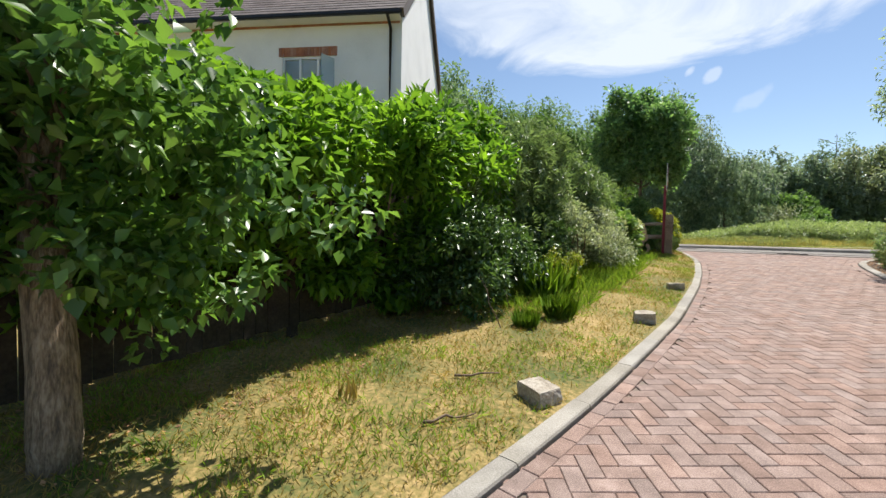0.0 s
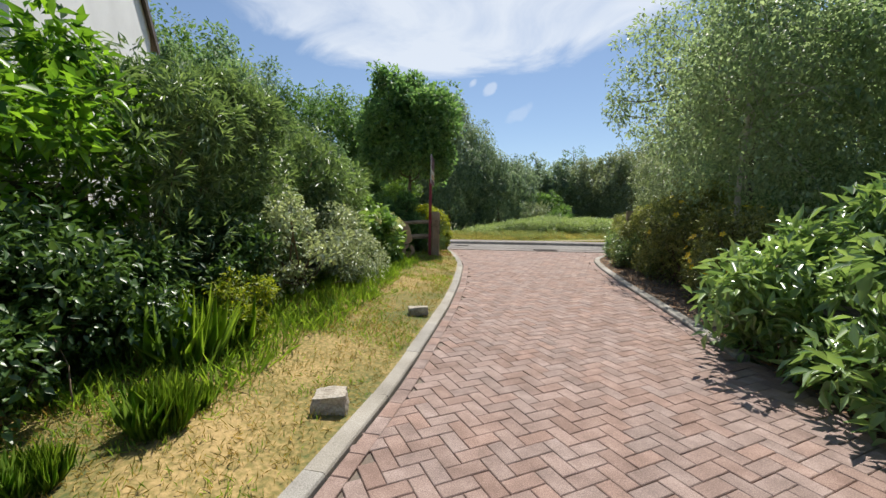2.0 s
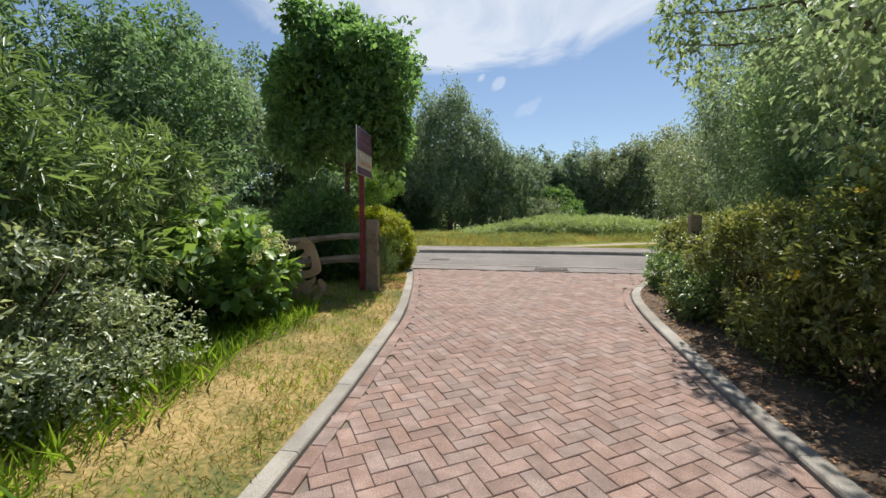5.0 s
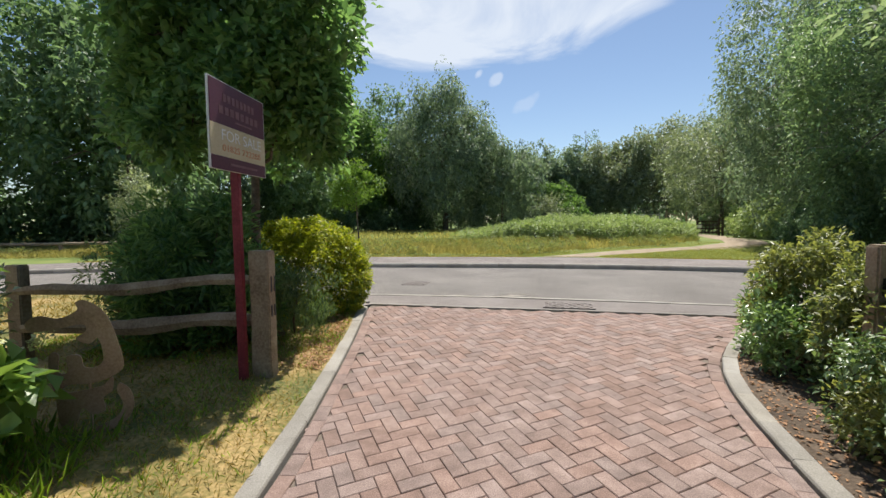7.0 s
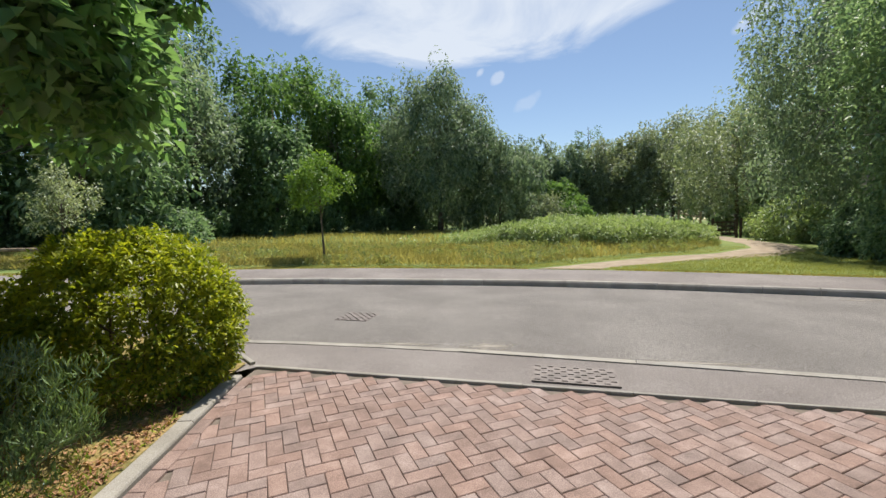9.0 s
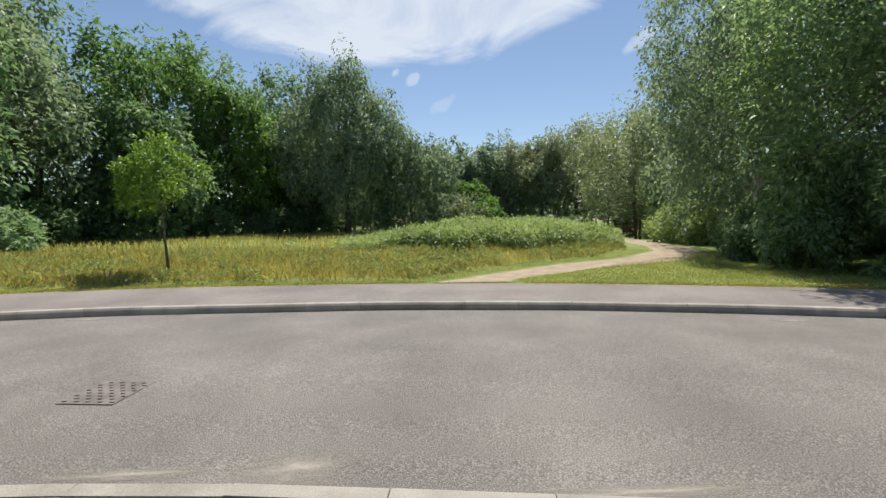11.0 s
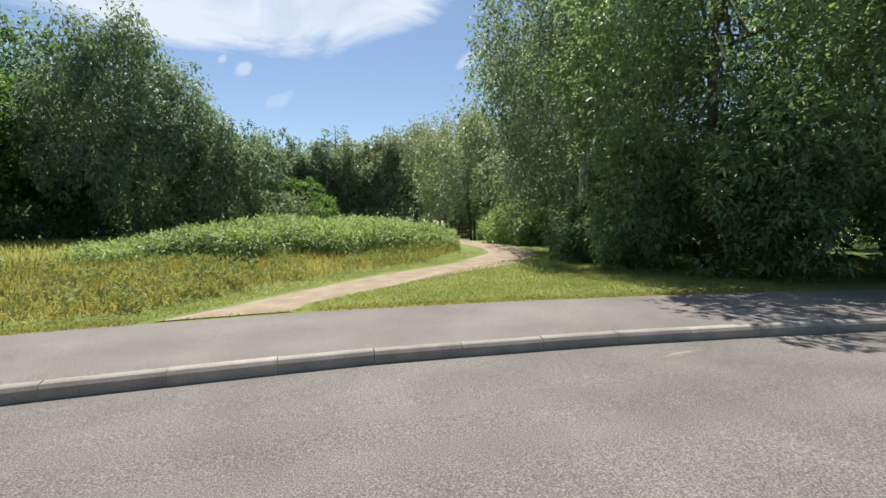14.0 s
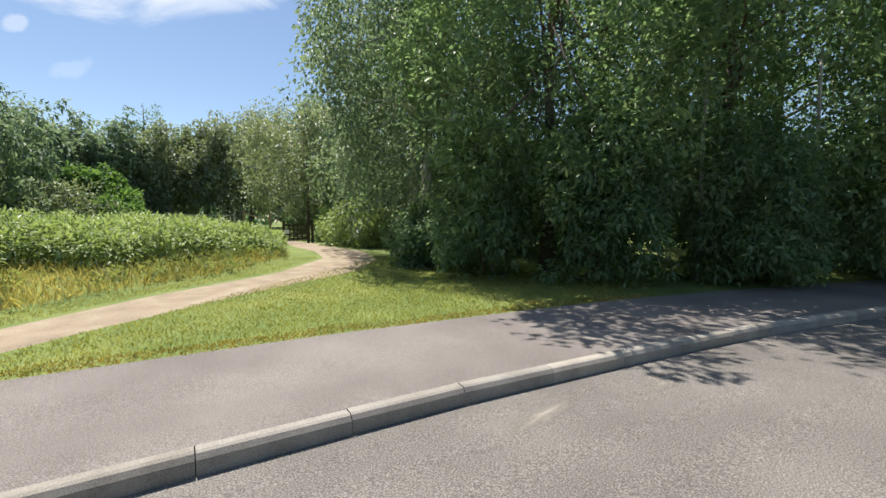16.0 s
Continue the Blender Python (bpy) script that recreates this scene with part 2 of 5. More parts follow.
M["red_paint"] = surface("red_painted_wood", (0.14, 0.018, 0.025), (0.22, 0.028, 0.04), (0.29, 0.05, 0.06), 5, 0.6, 0.25, 50)
M["maroon"] = surface("maroon_board", (0.085, 0.02, 0.04), (0.1, 0.025, 0.05), (0.125, 0.035, 0.06), 2, 0.45, 0.05, 60)
M["cream"] = surface("cream_board", (0.5, 0.42, 0.27), (0.58, 0.5, 0.33), (0.64, 0.56, 0.4), 2, 0.5, 0.05, 60)
M["white_paint"] = surface("white_paint", (0.7, 0.7, 0.7), (0.78, 0.78, 0.78), (0.82, 0.82, 0.82), 3, 0.5, 0.1, 60)
M["faded"] = surface("faded_lettering", (0.17, 0.08, 0.1), (0.22, 0.11, 0.13), (0.27, 0.15, 0.17), 12, 0.6, 0.0, 60)
M["orange_ink"] = surface("orange_ink", (0.5, 0.22, 0.12), (0.58, 0.28, 0.16), (0.62, 0.32, 0.2), 12, 0.6, 0.0, 60)
M["render"] = surface("white_render", (0.68, 0.68, 0.68), (0.78, 0.78, 0.78), (0.83, 0.83, 0.83), 1.2, 0.9, 0.25, 60)
M["red_brick"] = surface("red_brick", (0.24, 0.09, 0.05), (0.36, 0.15, 0.09), (0.45, 0.22, 0.14), 5, 0.9, 0.4, 70, "object", 0.2)
M["roof_tile"] = surface("roof_tile", (0.09, 0.07, 0.065), (0.15, 0.12, 0.11), (0.22, 0.18, 0.17), 3, 0.85, 0.4, 60, "object", 0.2)
M["plastic_black"] = surface("black_plastic", (0.01, 0.01, 0.012), (0.016, 0.016, 0.018), (0.024, 0.024, 0.026), 3, 0.4, 0.05, 60)
M["board_brown"] = surface("brown_bargeboard", (0.06, 0.045, 0.035), (0.1, 0.075, 0.06), (0.15, 0.12, 0.1), 3, 0.6, 0.1, 60)
M["stone"] = surface("pale_stone", (0.22, 0.185, 0.145), (0.4, 0.35, 0.285), (0.54, 0.49, 0.42), 11, 0.92, 1.0, 60, bump_dist=0.02)
M["iron"] = surface("cast_iron", (0.1, 0.088, 0.08), (0.18, 0.155, 0.142), (0.27, 0.235, 0.215), 8, 0.7, 0.4, 70, metal=0.4)
M["sand"], N_, L_ = material("washed_sand")
tc_, le_, nz_ = N_("ShaderNodeTexCoord"), N_("ShaderNodeVectorMath"), N_("ShaderNodeTexNoise")
le_.operation = "LENGTH"
nz_.inputs["Scale"].default_value, nz_.inputs["Detail"].default_value = 3.0, 8.0
gp_ = N_("ShaderNodeTexNoise")
gp_.inputs["Scale"].default_value = 90.0
L_(tc_.outputs["Object"], le_.inputs[0])
L_(tc_.outputs["Object"], nz_.inputs["Vector"])
su_, mu_ = N_("ShaderNodeMath"), N_("ShaderNodeMath")
su_.operation, mu_.operation, mu_.use_clamp = "ADD", "MULTIPLY_ADD", True
L_(le_.outputs["Value"], su_.inputs[0])
L_(nz_.outputs[0], su_.inputs[1])
L_(su_.outputs[0], mu_.inputs[0])
mu_.inputs[1].default_value, mu_.inputs[2].default_value = -1.5, 1.75
b_, t_, x_ = N_("ShaderNodeBsdfPrincipled"), N_("ShaderNodeBsdfTransparent"), N_("ShaderNodeMixShader")
cr_ = ramp(N_, ((0.3, (0.23, 0.205, 0.172)), (0.7, (0.4, 0.362, 0.31))))
L_(gp_.outputs[0], cr_.inputs[0])
L_(cr_.outputs[0], b_.inputs["Base Color"])
b_.inputs["Roughness"].default_value = 0.95
L_(mu_.outputs[0], x_.inputs[0])
L_(t_.outputs[0], x_.inputs[1])
L_(b_.outputs[0], x_.inputs[2])
L_(x_.outputs[0], N_("ShaderNodeOutputMaterial").inputs[0])
M["steel"] = surface("galvanised_steel", (0.3, 0.31, 0.32), (0.42, 0.43, 0.44), (0.55, 0.56, 0.57), 4, 0.5, 0.1, 60, metal=0.7)
M["twig"] = surface("twig_bark", (0.08, 0.055, 0.035), (0.16, 0.11, 0.075), (0.26, 0.19, 0.13), 9, 0.9, 0.5, 50)
M["glass"], N_, L_ = material("window_glass")
b_ = N_("ShaderNodeBsdfPrincipled")
b_.inputs["Base Color"].default_value, b_.inputs["Roughness"].default_value, b_.inputs["Transmission Weight"].default_value = (0.75, 0.85, 0.9, 1), 0.02, 0.6
L_(b_.outputs[0], N_("ShaderNodeOutputMaterial").inputs[0])


# ---------------------------------------------------------------- mesh helpers
def mesh_object(name, verts, faces, mat, parent=None, label="", smooth=False):
    me = bpy.data.meshes.new(name)
    me.from_pydata([tuple(v) for v in verts], [], [tuple(f) for f in faces])
    if mat:
        me.materials.append(mat)
    if smooth:
        me.polygons.foreach_set("use_smooth", [True] * len(me.polygons))
    ob = new(name, me)
    if parent:
        ob.parent = parent
    if label:
        ob["label"] = label
    return ob


def part(name, bm, mat, parent, label="", smooth=False):
    me = bpy.data.meshes.new(name)
    bm.to_mesh(me)
    bm.free()
    me.materials.append(mat)
    if smooth:
        me.polygons.foreach_set("use_smooth", [True] * len(me.polygons))
    ob = new(name, me)
    ob.parent = parent
    if label:
        ob["label"] = label
    return ob


def thing(name, at, label, category, group="", rz=0.0, kind=""):
    ob = new(name)
    ob.empty_display_size = 0.1
    ob.matrix_world = pose(*at, 0, 0, rz)
    return tagged(ob, label, category, group, kind)


def strip(name, left, right, mat, cols=6, label="", category="", bumpy=0.0, parent=None):
    """A sheet between two lines of the same number of places."""
    verts, faces = [], []
    for a, b in zip(left, right):
        for k in range(cols + 1):
            w = k / cols
            p = [a[i] * (1 - w) + b[i] * w for i in range(3)]
            if bumpy and 0 < k < cols:
                p[2] += bumpy * noise.noise(Vector((p[0] * 1.7, p[1] * 1.7, 3.1))) + bumpy * 0.5 * noise.noise(Vector((p[0] * 5, p[1] * 5, 0.4)))
            verts.append(p)
    for r in range(len(left) - 1):
        for k in range(cols):
            i = r * (cols + 1) + k
            faces.append((i, i + 1, i + cols + 2, i + cols + 1))
    ob = mesh_object(name, verts, faces, mat, parent, smooth=True)
    return tagged(ob, label, category, kind="structure")


def leaf_mesh(name, pts, axis, face, length, width, mat, fold=0.25, droop=0.15):
    """Many leaves as one mesh. pts: where each starts; axis: the way it points; face: the way its upper side looks."""
    n = len(pts)
    a = axis / (np.linalg.norm(axis, axis=1, keepdims=True) + 1e-9)
    f = face - a * (face * a).sum(1, keepdims=True)
    f = f / (np.linalg.norm(f, axis=1, keepdims=True) + 1e-9)
    s = np.cross(a, f)
    L_, W = length[:, None], width[:, None]
    v = np.empty((n, 4, 3), np.float32)
    v[:, 0] = pts
    v[:, 1] = pts + a * L_ * 0.45 + s * W * 0.5 + f * W * fold
    v[:, 2] = pts + a * L_ - f * L_ * droop
    v[:, 3] = pts + a * L_ * 0.45 - s * W * 0.5 + f * W * fold
    base = (np.arange(n, dtype=np.int32) * 4)[:, None]
    loops = (base + np.array([[0, 1, 2, 0, 2, 3]], np.int32)).ravel()
    me = bpy.data.meshes.new(name)
    me.vertices.add(n * 4)
    me.vertices.foreach_set("co", v.ravel())
    me.loops.add(n * 6)
    me.loops.foreach_set("vertex_index", loops)
    me.polygons.add(n * 2)
    me.polygons.foreach_set("loop_start", np.arange(0, n * 6, 3, dtype=np.int32))
    me.update(calc_edges=True)
    me.materials.append(mat)
    return me


def unit(n):
    v = rng.normal(size=(n, 3))
    return v / np.linalg.norm(v, axis=1, keepdims=True)


def clump_leaves(centres, radii, per, size, aspect=0.45, up=0.9, out=0.8, hang=0.0, shell=0.55):
    """Leaves round clump centres: sites, ways and facings."""
    k = len(centres)
    idx = np.repeat(np.arange(k), per)
    d = unit(len(idx))
    r = shell + (1 - shell) * rng.random(len(idx)) ** 0.7
    p = centres[idx] + d * radii[idx] * r[:, None]
    ax = d * out + unit(len(idx)) * 0.7 + np.array([0, 0, -hang])
    fc = d * 0.5 + np.array([0, 0, up]) + unit(len(idx)) * 0.45
    ln = size * rng.uniform(0.65, 1.35, len(idx))
    return p, ax, fc, ln, ln * aspect * rng.uniform(0.8, 1.2, len(idx))


def envelope_clumps(n, semi, centre, power=0.45, low=-1.0, lump=0.25, seed=0.0):
    """Clump centres on the lobes of a lumpy crown, with some inside it; power sets how far the inside is filled."""
    m = int(min(max(n / 11, 7), 34))
    lobes = []
    for i in range(m):
        z = 1 - 2 * (i + 0.5) / m
        a = i * 2.39996 + seed
        d = np.array((math.cos(a) * math.sqrt(1 - z * z), math.sin(a) * math.sqrt(1 - z * z), z)) + rng.normal(0, 0.16, 3)
        d /= np.linalg.norm(d)
        if d[2] < low:
            continue
        size = rng.uniform(0.8, 1.25) * 1.05 / m ** 0.36
        lobes.append((d, d * (1 - size * 0.8) * (1 + lump * 0.55 * rng.uniform(-1, 0.7)), size))
    out = []
    while len(out) < n:
        if lump < 0.1:
            # clipped: a smooth dome
            d = unit(1)[0]
            p = d * rng.uniform(0.86, 1.0) * (1 + 0.05 * noise.noise(Vector(d * 4)))
        elif rng.random() < power * 0.55:
            p = unit(1)[0] * rng.random() ** 0.5 * 0.72
        else:
            d, c, size = lobes[rng.integers(len(lobes))]
            e = unit(1)[0] + d * 0.55 + np.array((0, 0, 0.25))
            p = c + e / np.linalg.norm(e) * size * (rng.uniform(0.6, 1.0) if rng.random() < 0.88 else rng.uniform(1.0, 1.45))
        if p[2] < low:
            continue
        if p[2] < 0:
            k = max(math.hypot(p[0], p[1]), 0.12)
            p[:2] *= min(k ** -0.35, 1.35)
        out.append(p * semi + centre)
    return np.array(out)


def tube(bm, pts, radii, sides=7):
    """A tapered limb along a line of places."""
    rings = []
    for i, (p, r) in enumerate(zip(pts, radii)):
        q = Vector(pts[min(i + 1, len(pts) - 1)]) - Vector(pts[max(i - 1, 0)])
        q = q.to_track_quat("Z", "Y") if q.length else Vector((0, 0, 1)).to_track_quat("Z", "Y")
        rings.append([bm.verts.new(Vector(p) + q @ Vector((math.cos(j * math.tau / sides) * r, math.sin(j * math.tau / sides) * r, 0))) for j in range(sides)])
    for a, b in zip(rings, rings[1:]):
        for j in range(sides):
            bm.faces.new((a[j], a[(j + 1) % sides], b[(j + 1) % sides], b[j]))
    bm.faces.new(rings[-1])
    bm.faces.new(rings[0][::-1])
    return bm


def lerp_table(v, table):
    xs, ys = zip(*table)
    return float(np.interp(v, xs, ys))


# ---------------------------------------------------------------- lines of the plan
def rise(y):
    """The drive climbs at six in a hundred up to the road."""
    s = 0.0613
    k = 1.2
    t = (15 - y) / k
    soft = k * (math.log1p(math.exp(-abs(t))) + max(t, 0))
    return -s * soft + 0.0


DRIVE_L = ((-30, -6.5), (-8, -2.7), (-3, -1.75), (0, -1.22), (1.9, -0.86), (2.9, -0.68), (4, -0.53), (5.9, -0.31), (8.4, -0.2), (10.2, -0.2), (12.5, -0.3), (14, -0.55), (15.2, -0.78), (16.0, -0.97), (16.8, -1.15))
DRIVE_R = ((-30, 1.2), (-8, 2.2), (2, 2.6), (7.1, 2.62), (9, 2.64), (10.5, 2.62), (12.5, 2.7), (13.4, 2.79), (14, 2.9), (14.5, 3.06), (15.1, 3.42), (15.6, 3.78), (16.0, 4.15), (16.45, 4.75))
FAR_KERB = ((-90, -14), (-40, 7.5), (-20, 17.0), (-12, 20.5), (-7.2, 21.95), (-5.2, 22.32), (-3.2, 22.58), (-0.9, 22.6), (1.5, 22.6), (4.4, 22.31), (7.1, 21.77), (9.7, 21.08), (11.9, 20.4), (14.2, 19.5), (20, 16.8), (40, 5.5), (90, -25))


def smooth_table(table, v):
    h = 0.4
    return sum(lerp_table(v + d * h, table) * w for d, w in ((-1, 0.25), (0, 0.5), (1, 0.25)))


def left_edge(y):
    return smooth_table(DRIVE_L, y)


def right_edge(y):
    return smooth_table(DRIVE_R, y)


def far_kerb(x):
    return smooth_table(FAR_KERB, x)


NEAR_KERB = ((-90, -18.9), (-40, 2.62), (-20, 12.12), (-12, 15.62), (-7.2, 17.07), (-5.2, 17.44), (-3.2, 17.7), (-0.9, 17.74), (0.6, 17.67), (2.1, 17.5), (4.4, 17.22), (7.1, 16.8), (9.7, 16.18), (11.9, 15.52), (14.2, 14.62), (20, 11.92), (40, 0.62), (90, -29.9))


def near_kerb(x):
    return smooth_table(NEAR_KERB, x)


def paving_end(x):
    return 16.88 - 0.075 * (x + 1.1)


# ---------------------------------------------------------------- ground, drive, road
def frange(a, b, n):
    return [a + (b - a) * i / (n - 1) for i in range(n)]


YS = frange(-30, 16.9, 190)


def grid_mesh(name, cols, rows, place, mat, label, category):
    """A sheet of cols by rows places."""
    verts = [place(c, r) for r in range(rows) for c in range(cols)]
    faces = [(r * cols + c, r * cols + c + 1, (r + 1) * cols + c + 1, (r + 1) * cols + c) for r in range(rows - 1) for c in range(cols - 1)]
    return tagged(mesh_object(name, verts, faces, mat, smooth=True), label, category, kind="structure")


grid_mesh("ground", 91, 91, lambda c, r: (-450 + 10 * c, -300 + 10 * r, min(rise(max(-300 + 10 * r, -30)), 0) - 0.35), M["field"], "grassy open ground reaching the horizon", "ground")


def verge_z(x, y):
    """Height of the ground beside the drive, left of it."""
    d = left_edge(y) - 0.12 - x
    w = min(max(d, 0) / 0.8, 1.0)
    return rise(y) + 0.035 + 0.05 * w + w * (0.05 * noise.noise(Vector((x * 1.3, y * 1.3, 3.1))) + 0.025 * noise.noise(Vector((x * 4, y * 4, 0.4))))


def bed_z(x, y):
    d = x - right_edge(y) - 0.12
    w = min(max(d, 0) / 0.8, 1.0)
    return rise(y) + 0.02 + 0.05 * w + w * 0.06 * noise.noise(Vector((x * 1.5, y * 1.5, 7.1)))


def side_grid(name, edge, sign, zfn, mat, label, category, reach):
    ws = [reach * (k / 70) ** 1.4 for k in range(71)]

    def place(c, r):
        y = YS[r]
        x = edge(y) + sign * (0.12 + ws[c])
        return (x, y, zfn(x, y))
    return grid_mesh(name, 71, len(YS), place, mat, label, category)


verge = side_grid("verge", left_edge, -1, verge_z, M["turf"], "sun-dried grass verge beside the drive", "verge", 14.0)
bed = side_grid("planting_bed", right_edge, 1, bed_z, M["soil"], "dark soil of the planting bed with fallen leaves", "soil", 14.0)
drive = grid_mesh("drive", 9, len(YS), lambda c, r: (left_edge(YS[r]) + (right_edge(YS[r]) - left_edge(YS[r])) * c / 8, YS[r], rise(YS[r]) - 0.014), M["joint"], "drive of red block paving in herringbone pattern", "drive")
XS = frange(-90, 90, 361)


def road_z(w):
    return 0.04 * (1 - (2 * w - 1) ** 2) - 0.025 * w


road = grid_mesh("road", 361, 13, lambda c, r: (XS[c], near_kerb(XS[c]) + (far_kerb(XS[c]) - near_kerb(XS[c])) * r / 12, road_z(r / 12)), M["asphalt"], "worn grey asphalt road with a fine gravel grain", "road")
AX = frange(-2.55, 5.6, 40)


def apron_start(x):
    if x < -1.15:
        return near_kerb(x) - 0.12 - 1.15 * min(max((x + 2.45) / 1.3, 0.02), 1)
    return paving_end(x)


grid_mesh("footway_near", 40, 5, lambda c, r: (AX[c], apron_start(AX[c]) + (near_kerb(AX[c]) - 0.115 - apron_start(AX[c])) * r / 4, 0.0 + 0.012 * r / 4), M["footway"], "grey asphalt strip between the paving and the road", "footway")
grid_mesh("footway_far", 361, 7, lambda c, r: (XS[c], far_kerb(XS[c]) + 0.12 + 1.98 * r / 6, 0.105 + 0.015 * r / 6), M["footway"], "pinkish-grey asphalt footway across the road", "footway")


def mound(x, y):
    """The low rise that carries the bracken."""
    u, v = (x - 5.2) * 0.83 + (y - 34.2) * 0.55, -(x - 5.2) * 0.55 + (y - 34.2) * 0.83
    return math.exp(-(abs(u / (6.6 if u > 0 else 6.0)) ** (4.0 if u > 0 else 2.2) + abs(v / 3.2) ** 2.4)) * (1 + 0.22 * noise.noise(Vector((x * 0.45, y * 0.45, 6.0))))


def field_z(x, y):
    d = y - far_kerb(x) - 2.1
    return 0.112 + 0.02 * min(d, 1) + 0.4 * mound(x, y) + 0.04 * min(d, 1) * noise.noise(Vector((x * 0.25, y * 0.25, 0)))


FX = frange(-90, 90, 301)
FD = [0, 0.2, 0.5, 0.9, 1.4, 2, 2.6, 3.2, 3.8, 4.4, 5, 5.6, 6.2, 6.8, 7.4, 8, 8.8, 9.6, 10.5, 11.5, 12.5, 13.5, 15, 17, 19, 22, 26, 32, 40, 55, 80, 120, 180, 260]
grid_mesh("meadow", 301, len(FD), lambda c, r: (FX[c], far_kerb(FX[c]) + 2.1 + FD[r], field_z(FX[c], far_kerb(FX[c]) + 2.1 + FD[r])), M["lawn"], "mown edge and dry yellow-green summer meadow", "meadow")
PATH_L = ((2.0, 24.75), (2.7, 25.3), (4.0, 26.55), (5.95, 28.0), (8.9, 29.9), (11.5, 32.6), (12.6, 35.5), (13.4, 38.5), (14.3, 42.0), (15.0, 48.0))
PATH_R = ((4.1, 24.6), (4.2, 25.15), (5.1, 25.8), (7.9, 27.4), (10.8, 28.8), (13.0, 31.0), (14.6, 34.5), (15.3, 37.5), (15.9, 42.0), (17.0, 48.0))


def along(table, w):
    k = w * (len(table) - 1)
    i = min(int(k), len(table) - 2)
    f = k - i
    return tuple(table[i][j] * (1 - f) + table[i + 1][j] * f for j in (0, 1))


def path_place(c, r):
    a, b = along(PATH_L, r / 60), along(PATH_R, r / 60)
    w = c / 8
    wob = 0.12 * noise.noise(Vector((r * 0.6, c * 0.1 // 1, 2.0))) if c in (0, 8) else 0
    x, y = a[0] * (1 - w) + b[0] * w + wob, a[1] * (1 - w) + b[1] * w + wob
    return (x, y, field_z(x, y) + 0.014 - 0.03 * (c in (0, 8)))


grid_mesh("footpath", 9, 61, path_place, M["path"], "trodden sandy gravel footpath across the grass", "footpath")
for xs in (frange(-90, -2.5, 150), frange(5.3, 90, 150)):
    grid_mesh("verge_near", 150, 16, lambda c, r: (xs[c], near_kerb(xs[c]) - 0.1 - 0.6 * r, 0.05 + 0.03 * noise.noise(Vector((xs[c] * 0.9, r * 0.5, 1))) - (0.3 if (xs[c] > -8.5 and xs[c] < 14 and near_kerb(xs[c]) - 0.6 * r < 16.8) else 0)), M["turf"], "dry grass verge beside the road", "verge")


# ---------------------------------------------------------------- kerbs
def kerb_mesh(name, length, width, up, down, mat, batter=0.02, round_=0.018):
    """One kerb stone along x, its exposed face on -y."""
    bm = bmesh.new()
    prof = [(0, -down), (batter * 0.3, up - round_ * 2.2), (batter + round_ * 0.6, up - round_ * 0.5), (batter + round_ * 2, up), (width, up), (width, -down)]
    ends = []
    for x in (-length / 2 + 0.003, length / 2 - 0.003):
        ends.append([bm.verts.new((x, y, z)) for y, z in prof])
    n = len(prof)
    for i in range(n):
        bm.faces.new((ends[0][i], ends[0][(i + 1) % n], ends[1][(i + 1) % n], ends[1][i]))
    bm.faces.new(ends[0][::-1])
    bm.faces.new(ends[1])
    bmesh.ops.recalc_face_normals(bm, faces=bm.faces)
    me = bpy.data.meshes.new(name)
    bm.to_mesh(me)
    bm.free()
    me.materials.append(mat)
    return me


def lay(parent, mesh, name, pts, length, flip=False, tilt=0.0):
    """Stones end to end along a line of places (x, y, z)."""
    pts = [Vector(p) for p in pts]
    acc, target, i = 0.0, 0.0, 0
    marks = []
    for a, b in zip(pts, pts[1:]):
        seg = (b - a).length
        while target <= acc + seg:
            marks.append(a.lerp(b, (target - acc) / seg))
            target += length
        acc += seg
    for a, b in zip(marks, marks[1:]):
        d = b - a
        ob = new(name, mesh)
        ang = math.degrees(math.atan2(d.y, d.x)) + (180 if flip else 0)
        slope = math.degrees(math.atan2(d.z, math.hypot(d.x, d.y))) * (1 if flip else -1)
        c = (a + b) / 2
        ob.matrix_world = pose(c.x, c.y, c.z + random.uniform(-0.003, 0.003), random.uniform(-0.5, 0.5), slope, ang + random.uniform(-0.3, 0.3))
        ob.parent = parent
    return marks[-1]


kerb_l = thing("kerb_left", (0, 0, 0), "worn flush concrete kerb along the grass", "kerb", kind="structure")
low_kerb = kerb_mesh("kerb_stone", 0.915, 0.125, 0.035, 0.12, M["concrete"], 0.004, 0.008)
lay(kerb_l, low_kerb, "kerb_stone", [(left_edge(y), y, rise(y)) for y in frange(-6, 16.75, 200)], 0.915)
kerb_r = thing("kerb_right", (0, 0, 0), "worn flush concrete kerb along the planting bed", "kerb", kind="structure")
short_kerb = kerb_mesh("kerb_stone", 0.46, 0.125, 0.035, 0.12, M["concrete"], 0.004, 0.008)
end_ = lay(kerb_r, low_kerb, "kerb_stone", [(right_edge(y), y, rise(y)) for y in frange(6.95, 13.3, 60)], 0.915, True)
lay(kerb_r, short_kerb, "kerb_stone", [(right_edge(y), y, rise(y)) for y in frange(end_.y, 16.5, 60)], 0.46, True)
kerb_n = thing("kerb_dropped", (0, 0, 0), "pale dropped kerb stones at the mouth of the drive", "kerb", kind="structure")
lay(kerb_n, kerb_mesh("kerb_stone", 0.915, 0.125, 0.022, 0.12, M["concrete"], 0.004, 0.008), "kerb_stone", [(x, near_kerb(x) - 0.0, 0.0) for x in frange(-6.4, 6.2, 60)], 0.915, True)
edge_n = thing("edging", (0, 0, 0), "thin pale concrete edging at the end of the paving", "edging", kind="structure")
